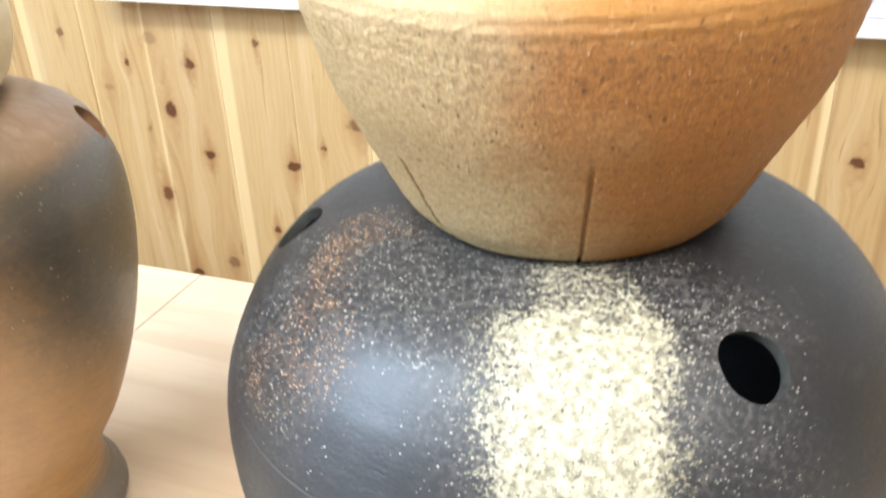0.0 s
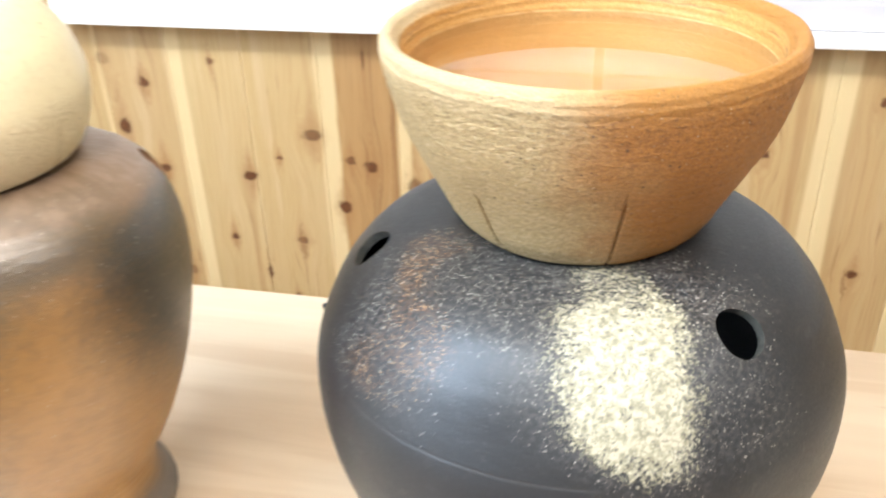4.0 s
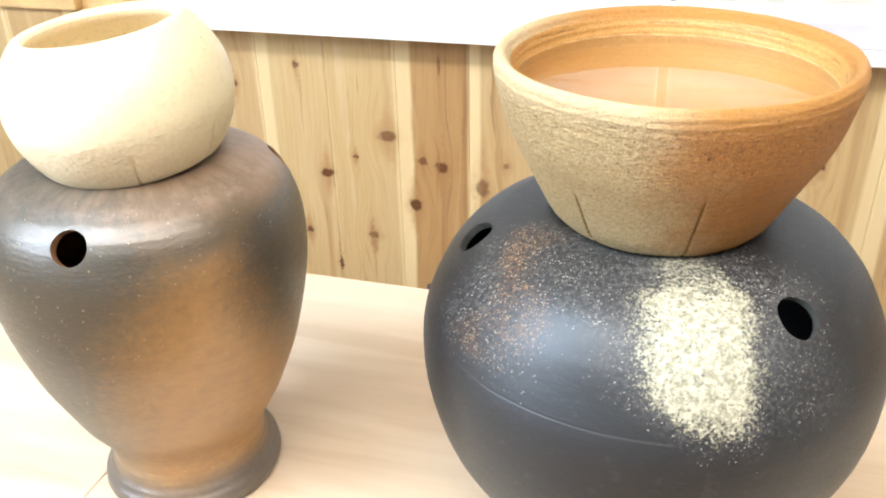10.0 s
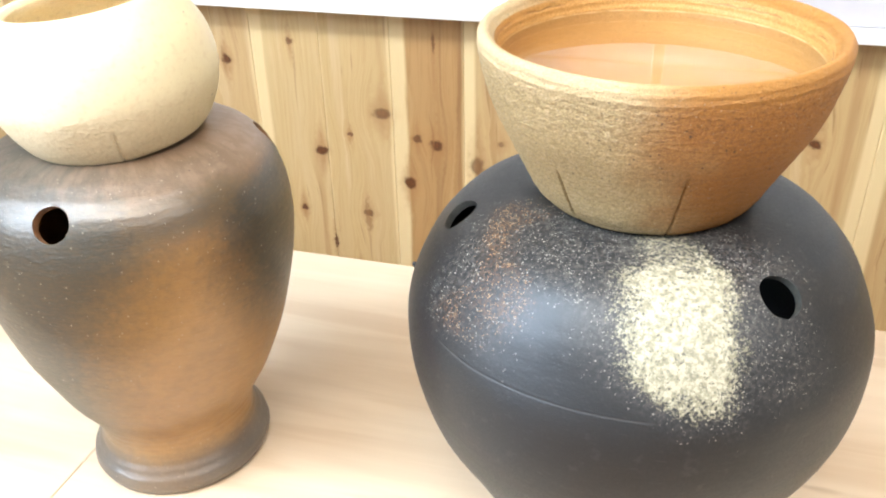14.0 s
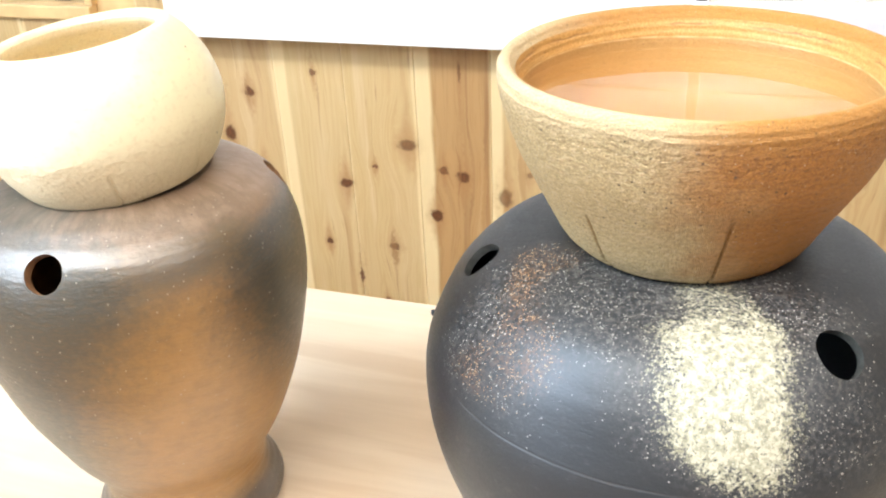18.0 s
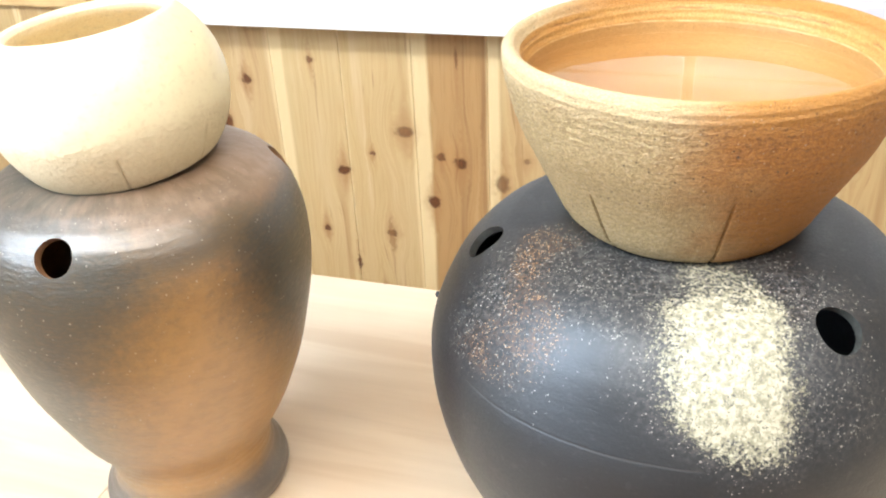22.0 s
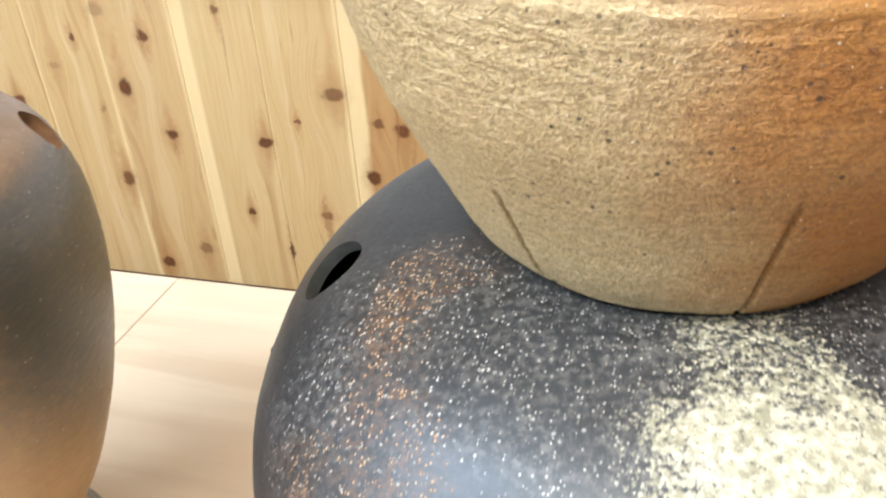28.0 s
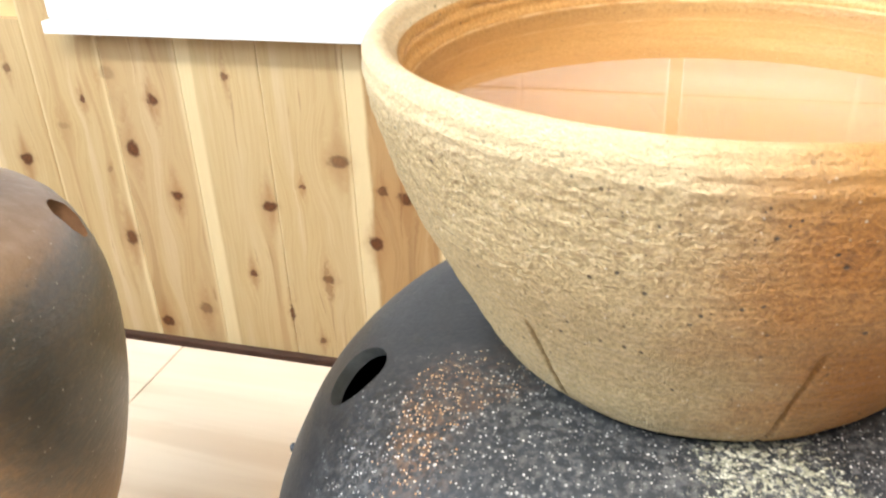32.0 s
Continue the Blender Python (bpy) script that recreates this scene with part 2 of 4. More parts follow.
def table_material():
    m, s, n = node_material("pale_laminated_table_wood")
    x, y, z = n.xyz(n.world_place())
    seed = n.prop("seed")
    g = n.vec(n.math("MULTIPLY", x, 0.06), y, seed)
    broad = n.noise(g, 22, 4, 0.6, 0.4)
    fine = n.noise(g, 240, 2)
    blot = n.noise(n.vec(n.math("MULTIPLY", x, 0.4), y, seed), 9, 3)
    c = n.mix(n.step(broad, 0.3, 0.72), (0.73, 0.605, 0.45), (0.62, 0.490, 0.345))
    c = n.mix(n.step(fine, 0.5, 0.8, 0.0, 0.25), c, (0.70, 0.57, 0.42))
    c = n.mix(n.step(blot, 0.45, 0.75, 0.0, 0.35), c, (0.83, 0.72, 0.575))
    streak = n.noise(n.vec(n.math("MULTIPLY", x, 0.16), y, seed), 70, 1)
    c = n.mix(n.step(streak, 0.70, 0.82, 0.0, 0.42), c, (0.36, 0.23, 0.13))
    lane = n.noise(n.vec(n.math("MULTIPLY", x, 0.10), y, n.math("ADD", seed, 3.0)), 30, 3, 0.55, 0.5)
    c = n.mix(n.step(lane, 0.50, 0.68, 0.0, 0.55), c, (0.58, 0.43, 0.28))
    n.put(c, s.inputs["Base Color"])
    s.inputs["Roughness"].default_value = 0.33
    n.bump(s, n.math("ADD", broad, n.math("MULTIPLY", fine, 0.5)), 0.05, 0.001)
    return m


def black_jar_material():
    m, s, n = node_material("charcoal_stoneware_with_ash")
    p = n.object_place()
    az, z = n.azimuth(p)
    big = n.noise(p, 14, 3)
    fine = n.noise(p, 700, 3)
    shake = n.add("TexNoise")
    n.put(p, shake.inputs["Vector"])
    shake.inputs["Scale"].default_value = 900
    crooked = n.vmath("ADD", p, n.vmath("MULTIPLY", n.vmath("SUBTRACT", shake.outputs["Color"], (0.5, 0.5, 0.5)), (0.0009, 0.0009, 0.0009)))
    c = n.mix(big, (0.0060, 0.0066, 0.0080), (0.0110, 0.0119, 0.0142))
    c = n.mix(n.step(n.noise(p, 160, 2), 0.60, 0.75, 0.0, 0.4), c, (0.045, 0.045, 0.046))
    c = n.mix(n.step(n.noise(p, 500, 1), 0.70, 0.76, 0.0, 0.6), c, (0.018, 0.018, 0.018))
    wob = n.math("SUBTRACT", n.noise(p, 60, 4, 0.6), 0.5)
    # dense ash below the front of the bowl, tapering to a ragged foot
    half = n.bend(z, [(0.184, 6.0), (0.197, 10.0), (0.2055, 13.0), (0.219, 16.8), (0.2327, 19.2), (0.238, 20.8), (0.2415, 22.0), (0.2438, 20.5)])
    middle = n.bend(z, [(0.186, -69.0), (0.197, -71.5), (0.2055, -74.0), (0.226, -74.5), (0.243, -72.5)])
    off = n.math("SUBTRACT", az, middle)
    across = n.math("ADD", n.math("DIVIDE", n.math("ABSOLUTE", off), half), n.math("MULTIPLY", wob, 0.75))
    low = n.step(n.math("ADD", z, n.math("MULTIPLY", wob, 0.030)), 0.183, 0.206)
    ash = n.math("MULTIPLY", n.step(across, 0.42, 1.25, 1.0, 0.0), low)
    # sparser ash at the top, also painting the bowl's contact shade
    ash = n.math("MULTIPLY", ash, n.step(n.math("ADD", z, n.math("MULTIPLY", wob, 0.008)), 0.2405, 0.2436, 1.0, 0.60))
    fringe = n.math("MULTIPLY", n.step(across, 0.85, 1.9, 1.0, 0.0), n.step(z, 0.172, 0.202))
    # thin scatter: round the neck, on the shoulder, and beside the ash
    neck = n.math("MULTIPLY", n.step(n.math("ABSOLUTE", n.math("ADD", az, 94.0)), 46.0, 72.0, 1.0, 0.0), n.step(z, 0.2270, 0.2385))
    left = n.math("MULTIPLY", n.step(n.math("ABSOLUTE", n.math("ADD", az, 131.0)), 9.0, 25.0, 1.0, 0.0), n.bend(z, [(0.190, 0.0), (0.203, 0.55), (0.220, 1.0)]))
    right = n.math("MULTIPLY", n.step(n.math("ABSOLUTE", n.math("ADD", az, 55.0)), 6.0, 23.0, 1.0, 0.0), n.step(z, 0.183, 0.205))
    thin = n.math("MAXIMUM", n.math("MAXIMUM", neck, left), n.math("MAXIMUM", n.math("MULTIPLY", right, 0.8), n.math("MULTIPLY", fringe, 0.85)))
    patchy = n.step(n.math("ADD", big, n.math("MULTIPLY", wob, 0.9)), 0.30, 0.62, 0.55, 1.0)
    ridge = n.bend(z, [(0.203, -131.0), (0.2126, -127.0), (0.228, -122.5), (0.237, -131.0), (0.2425, -148.0)])
    rust = n.math("MULTIPLY", n.step(n.math("ABSOLUTE", n.math("SUBTRACT", az, ridge)), 3.0, 16.0, 1.0, 0.0), n.math("MULTIPLY", n.step(z, 0.196, 0.206), n.step(wob, -0.10, 0.10, 0.25, 1.0)))
    bent = n.vmath("ADD", p, n.vmath("MULTIPLY", n.vmath("SUBTRACT", shake.outputs["Color"], (0.5, 0.5, 0.5)), (0.0004, 0.0004, 0.0004)))
    thin = n.math("MULTIPLY", n.math("MULTIPLY", thin, patchy), n.step(rust, 0.0, 1.0, 1.0, 0.5))
    r1, g1, d1 = n.cells(bent, 620)
    r2, g2, d2 = n.cells(bent, 1050)
    r3, g3, d3 = n.cells(n.vmath("ADD", bent, (0.3, 0.1, 0.2)), 950)
    f1 = n.math("MULTIPLY", n.math("LESS_THAN", r1, n.math("MULTIPLY_ADD", ash, 0.30, n.math("MULTIPLY", thin, 0.17))), n.step(d1, n.math("MULTIPLY", g1, 0.20), n.math("MULTIPLY_ADD", g1, 0.32, 0.16), 1.0, 0.0))
    f2 = n.math("MULTIPLY", n.math("LESS_THAN", r2, n.math("MULTIPLY_ADD", ash, 0.40, n.math("MULTIPLY", thin, 0.50))), n.step(d2, n.math("MULTIPLY", g2, 0.20), n.math("MULTIPLY_ADD", g2, 0.32, 0.20), 1.0, 0.0))
    fr = n.math("MULTIPLY", n.math("LESS_THAN", r3, n.math("MULTIPLY", rust, 0.55)), n.step(d3, 0.15, 0.45, 0.9, 0.0))
    # dusting between the flecks
    dust = n.math("MULTIPLY", thin, n.step(n.noise(crooked, 420, 4, 0.65), 0.42, 0.66, 0.03, 0.62))
    c = n.mix(dust, c, n.mix(g1, (0.19, 0.180, 0.165), (0.10, 0.100, 0.102)))
    c = n.mix(n.math("MULTIPLY", rust, n.step(n.noise(crooked, 500, 3), 0.42, 0.66, 0.0, 0.55)), c, (0.17, 0.080, 0.028))
    # the crust of ash: clumps that thin out towards its edge
    clump = n.noise(crooked, 590, 4, 0.70)
    bar = n.math("MULTIPLY_ADD", ash, -0.345, 0.74)
    crust = n.step(clump, n.math("SUBTRACT", bar, 0.09), n.math("ADD", bar, 0.07))
    crust = n.math("MULTIPLY", crust, n.step(ash, 0.02, 0.25))
    shade = n.noise(crooked, 330, 4, 0.6)
    c = n.mix(crust, c, n.mix(n.step(n.math("MULTIPLY_ADD", ash, 0.12, shade), 0.46, 0.78), (0.26, 0.247, 0.162), (0.57, 0.545, 0.410)))
    hole = n.math("MULTIPLY", n.math("MULTIPLY", n.math("GREATER_THAN", r3, 0.86), crust), n.step(d3, 0.05, 0.22, 0.60, 0.0))
    c = n.mix(hole, c, (0.10, 0.090, 0.055))
    c = n.mix(fr, c, n.mix(g3, (0.46, 0.205, 0.055), (0.62, 0.45, 0.27)))
    fleck = n.mix(n.step(ash, 0.0, 0.5), n.mix(g1, (0.78, 0.76, 0.72), (0.33, 0.32, 0.30)), n.mix(g1, (0.72, 0.70, 0.585), (0.42, 0.40, 0.285)))
    tiny = n.math("MULTIPLY", f2, n.step(g2, 0.1, 1.0, 0.25, 0.95))
    c = n.mix(n.math("MULTIPLY", n.math("MAXIMUM", f1, tiny), 0.76), c, fleck)
    # a thin scored line round the belly, and short scratches
    wave = n.math("MULTIPLY", n.math("SUBTRACT", n.noise(n.vec(n.math("MULTIPLY", az, 0.01), 0.0, 0.0), 3.0, 2), 0.5), 0.003)
    line = n.math("MULTIPLY", n.step(n.math("ABSOLUTE", n.math("SUBTRACT", n.math("ADD", z, wave), 0.1905)), 0.0002, 0.0008, 1.0, 0.0), n.step(n.math("ABSOLUTE", n.math("ADD", az, 108.0)), 25.0, 29.0, 1.0, 0.0))
    scuff = n.noise(n.vec(n.math("MULTIPLY", az, 0.0005), 0.0, n.math("MULTIPLY_ADD", az, 0.0001, z)), 520, 3, 0.6)
    scuff = n.step(scuff, 0.60, 0.72, 0.0, 1.0)
    c = n.mix(n.math("MAXIMUM", n.math("MULTIPLY", line, 0.10), n.math("MULTIPLY", scuff, 0.10)), c, (0.20, 0.20, 0.20))
    # pits and drag marks
    rp, gp, dp = n.cells(n.vec(n.math("MULTIPLY", az, 0.0011), n.math("MULTIPLY", wob, 0.001), z), 330)
    pit = n.math("MULTIPLY", n.math("LESS_THAN", rp, 0.055), n.step(dp, n.math("MULTIPLY", gp, 0.10), n.math("MULTIPLY_ADD", gp, 0.14, 0.07), 1.0, 0.0))
    pit = n.math("MULTIPLY", pit, n.step(ash, 0.1, 0.5, 1.0, 0.2))
    c = n.mix(n.math("MULTIPLY", pit, 0.8), c, (0.004, 0.004, 0.004))
    n.put(c, s.inputs["Base Color"])
    s.inputs["Specular IOR Level"].default_value, s.inputs["IOR"].default_value = 0.68, 1.64
    s.inputs["Specular Tint"].default_value = (0.84, 0.92, 1.0, 1)
    rough = n.math("SUBTRACT", n.step(fine, 0.3, 0.7, 0.44, 0.52), n.math("MULTIPLY", n.math("MAXIMUM", f1, f2), 0.14))
    n.put(n.math("MULTIPLY_ADD", crust, 0.08, rough), s.inputs["Roughness"])
    n.turning_gloss(s, 0.40, True)
    turn = n.noise(n.vec(n.math("MULTIPLY", az, 0.0006), 0.0, z), 260, 3)
    drag = n.noise(n.vec(n.math("MULTIPLY", az, 0.0004), 0.0, z), 600, 3)
    h = n.math("MULTIPLY_ADD", turn, 0.40, n.math("MULTIPLY", n.step(drag, 0.62, 0.72), -0.16))
    h = n.math("ADD", h, n.math("MULTIPLY", fine, 0.30))
    h = n.math("ADD", h, n.math("MULTIPLY", n.math("MAXIMUM", n.math("MAXIMUM", f1, f2), fr), 0.7))
    h = n.math("ADD", h, n.math("MULTIPLY", n.math("MULTIPLY", crust, clump), 0.9))
    h = n.math("SUBTRACT", h, n.math("MULTIPLY_ADD", line, 0.4, n.math("MULTIPLY", pit, 1.6)))
    n.bump(s, h, 0.30, 0.0012)
    return m


def brown_jar_material():
    m, s, n = node_material("flame_marked_brown_stoneware")
    p = n.object_place()
    az, z = n.azimuth(p)
    wob = n.math("MULTIPLY", n.math("SUBTRACT", n.noise(p, 9, 2), 0.5), 16.0)
    mottle = n.math("MULTIPLY", n.math("SUBTRACT", n.noise(p, 190, 4, 0.68), 0.5), 26.0)
    a = n.math("ADD", az, n.math("ADD", wob, mottle))
    up = n.math("ADD", z, n.math("MULTIPLY", n.math("ADD", wob, n.math("MULTIPLY", mottle, 0.5)), 0.0006))
    fine = n.noise(p, 650, 3)
    mid = n.noise(p, 30, 3)
    streak = n.noise(n.vec(n.math("MULTIPLY", az, 0.0005), 0.0, z), 480, 4, 0.65)
    broad = n.noise(n.vec(n.math("MULTIPLY", az, 0.0010), 0.0, n.math("MULTIPLY_ADD", az, 0.00006, z)), 130, 3, 0.6)
    c = n.mix(mid, (0.33, 0.166, 0.044), (0.43, 0.228, 0.060))
    c = n.mix(n.step(broad, 0.42, 0.66, 0.0, 0.35), c, (0.25, 0.122, 0.038))
    # smoke clouds: on the side of the front hole, on the far side, and a veil over the shoulder
    edge = n.bend(z, [(0.03, -92.0), (0.12, -77.0), (0.17, -66.0), (0.20, -55.0), (0.227, -38.0)])
    past = n.math("SUBTRACT", a, edge)
    left = n.math("MULTIPLY", n.step(past, -26.0, 26.0, 1.0, 0.0), n.step(az, -215.0, -165.0, 0.0, 1.0))
    left = n.math("MULTIPLY", left, n.step(up, 0.012, 0.09, 0.40, 1.0))
    far = n.bend(z, [(0.06, 25.0), (0.13, -6.0), (0.176, -27.0), (0.216, -34.0)])
    past2 = n.math("SUBTRACT", a, far)
    right = n.math("MULTIPLY", n.step(past2, -20.0, 24.0), n.step(a, 70.0, 120.0, 1.0, 0.0))
    right = n.math("MULTIPLY", right, n.step(up, 0.085, 0.170, 0.20, 1.0))
    right = n.math("MULTIPLY", right, n.step(up, 0.230, 0.252, 1.0, 0.35))
    veil = n.math("MULTIPLY", n.step(n.math("ABSOLUTE", n.math("SUBTRACT", up, 0.242)), 0.010, 0.034, 0.86, 0.0), n.step(n.math("ABSOLUTE", n.math("ADD", az, 80.0)), 62.0, 100.0, 1.0, 0.35))
    smoke = n.math("MAXIMUM", n.math("MAXIMUM", left, right), veil)
    smoke = n.math("MULTIPLY", smoke, n.step(streak, 0.3, 0.7, 0.84, 1.0))
    c = n.mix(smoke, c, n.mix(mid, (0.017, 0.023, 0.020), (0.032, 0.039, 0.033)))
    # shoulder tone; the paler tan side paints in its bright reflection
    c = n.mix(n.math("MULTIPLY", n.step(up, 0.238, 0.252, 0.0, 0.88), n.step(broad, 0.3, 0.7, 0.7, 1.0)), c, n.mix(n.step(n.math("ADD", az, n.math("MULTIPLY", broad, 30.0)), -85.0, -30.0), n.mix(n.step(broad, 0.4, 0.6), (0.080, 0.072, 0.060), (0.13, 0.105, 0.082)), n.mix(n.step(broad, 0.4, 0.6), (0.21, 0.150, 0.105), (0.29, 0.205, 0.145))))
    # ashen foot, less so below the flame mark
    foot = n.math("MULTIPLY", n.step(n.math("ADD", z, n.math("MULTIPLY", mottle, 0.0003)), 0.018, 0.040, 0.94, 0.0), n.step(n.math("ABSOLUTE", n.math("ADD", a, 72.0)), 10.0, 45.0, 0.82, 1.0))
    c = n.mix(foot, c, n.mix(mid, (0.052, 0.050, 0.048), (0.110, 0.092, 0.076)))
    c = n.mix(n.step(streak, 0.52, 0.72, 0.0, 0.14), c, (0.46, 0.36, 0.25))
    c = n.mix(n.step(fine, 0.52, 0.75, 0.0, 0.10), c, (0.10, 0.070, 0.045))
    # pale grains and small dark pits
    r2, g2, d2 = n.cells(n.vmath("MULTIPLY", p, (1.0, 1.0, 0.7)), 540)
    spots = n.math("MULTIPLY", n.math("LESS_THAN", r2, n.step(z, 0.10, 0.22, 0.035, 0.11)), n.step(d2, n.math("MULTIPLY", g2, 0.18), n.math("MULTIPLY_ADD", g2, 0.26, 0.12), 0.62, 0.0))
    c = n.mix(spots, c, n.mix(g2, (0.70, 0.64, 0.54), (0.42, 0.37, 0.31)))
    rd, gd, dd = n.cells(p, 300)
    dots = n.math("MULTIPLY", n.math("LESS_THAN", rd, 0.012), n.step(dd, 0.08, 0.22, 0.85, 0.0))
    c = n.mix(dots, c, (0.03, 0.02, 0.015))
    n.put(c, s.inputs["Base Color"])
    n.put(n.math("SUBTRACT", n.step(streak, 0.25, 0.75, 0.34, 0.45), n.math("MULTIPLY", spots, 0.12)), s.inputs["Roughness"])
    s.inputs["Specular IOR Level"].default_value, s.inputs["IOR"].default_value = 0.72, 1.72
    h = n.math("ADD", n.math("MULTIPLY", n.noise(n.vec(n.math("MULTIPLY", az, 0.0008), 0.0, z), 190, 3), 0.7), n.math("MULTIPLY", n.noise(n.vmath("MULTIPLY", p, (0.5, 0.5, 1.0)), 420, 3, 0.6), 0.7))
    h = n.math("ADD", h, n.math("MULTIPLY", n.math("SUBTRACT", spots, dots), 0.5))
    n.bump(s, n.math("ADD", h, n.math("MULTIPLY", streak, 0.9)), 0.32, 0.001)
    return m


def bowl_material():
    m, s, n = node_material("sandy_orange_bowl_clay")
    p = n.object_place()
    az, z = n.azimuth(p)
    wob = n.math("MULTIPLY", n.math("SUBTRACT", n.noise(p, 26, 4), 0.5), 58.0)
    grain = n.noise(p, 1050, 4, 0.72)
    lump = n.noise(n.vmath("MULTIPLY", p, (0.8, 0.8, 1.9)), 420, 4, 0.65)
    lines = n.noise(n.vec(n.math("MULTIPLY", az, 0.0011), n.math("MULTIPLY", wob, 0.00003), z), 460, 4, 0.68)
    heat = n.bend(z, [(0.0, 4.0), (0.030, 0.0), (0.055, -5.0), (0.085, -12.0)])
    side = n.step(n.math("SUBTRACT", n.math("ADD", az, wob), heat), -98.0, -58.0)
    side = n.math("MULTIPLY", side, n.step(az, 120.0, 175.0, 1.0, 0.0))
    tan = n.mix(n.step(grain, 0.36, 0.64), (0.33, 0.240, 0.112), (0.63, 0.49, 0.265))
    orange = n.mix(n.step(grain, 0.36, 0.64), (0.27, 0.108, 0.021), (0.49, 0.225, 0.052))
    c = n.mix(side, tan, orange)
    c = n.mix(n.step(lump, 0.36, 0.50, 0.42, 0.0), c, n.mix(side, (0.33, 0.235, 0.115), (0.22, 0.085, 0.020)))
    c = n.mix(n.math("MULTIPLY", n.step(lump, 0.52, 0.66), 0.6), c, n.mix(side, (0.68, 0.55, 0.34), (0.43, 0.195, 0.052)))
    # lip made paler in its colour, painting the light it catches
    c = n.mix(n.step(n.math("ADD", z, n.math("MULTIPLY", wob, 0.0002)), 0.076, 0.090, 0.0, 0.50), c, n.mix(side, (0.78, 0.64, 0.40), (0.60, 0.31, 0.080)))
    c = n.mix(n.math("MULTIPLY", n.step(lines, 0.53, 0.63, 0.0, 0.62), n.math("MULTIPLY", n.step(z, 0.048, 0.072, 0.15, 1.0), n.step(z, 0.081, 0.086, 1.0, 0.0))), c, n.mix(side, (0.27, 0.175, 0.085), (0.17, 0.070, 0.022)))
    r, g, d = n.cells(p, 560)
    r2, g2, d2 = n.cells(p, 1100)
    dark = n.math("MAXIMUM", n.math("MULTIPLY", n.math("LESS_THAN", r, 0.075), n.step(d, n.math("MULTIPLY", g, 0.25), n.math("MULTIPLY_ADD", g, 0.30, 0.10), 1.0, 0.0)),
                  n.math("MULTIPLY", n.math("LESS_THAN", r2, 0.10), n.step(d2, 0.15, n.math("MULTIPLY_ADD", g2, 0.3, 0.2), 0.8, 0.0)))
    pale = n.math("MULTIPLY", n.math("GREATER_THAN", r2, 0.970), n.step(d2, 0.15, n.math("MULTIPLY_ADD", g2, 0.3, 0.2), 1.0, 0.0))
    keep = n.step(z, 0.080, 0.088, 1.0, 0.5)
    pale, dark = n.math("MULTIPLY", pale, keep), n.math("MULTIPLY", dark, keep)
    c = n.mix(n.math("MULTIPLY", dark, 0.92), c, (0.050, 0.032, 0.020))
    c = n.mix(n.math("MULTIPLY", pale, 0.9), c, (0.85, 0.78, 0.62))
    n.put(c, s.inputs["Base Color"])
    n.put(n.step(grain, 0.3, 0.7, 0.42, 0.60), s.inputs["Roughness"])
    swell = n.noise(n.vmath("MULTIPLY", p, (0.55, 0.55, 1.7)), 190, 3, 0.6)
    ridge = n.math("MULTIPLY", lines, n.math("MULTIPLY", n.step(z, 0.045, 0.070, 0.4, 3.4), n.step(z, 0.084, 0.090, 1.0, 0.55)))
    h = n.math("ADD", ridge, n.math("ADD", n.math("MULTIPLY", grain, 1.7), n.math("MULTIPLY", lump, n.step(z, 0.030, 0.070, 0.35, 1.6))))
    h = n.math("MULTIPLY_ADD", swell, n.step(z, 0.025, 0.065, 0.8, 2.8), h)
    h = n.math("ADD", h, n.math("MULTIPLY", n.math("SUBTRACT", pale, dark), 0.6))
    n.bump(s, h, 0.58, 0.0014)
    return m


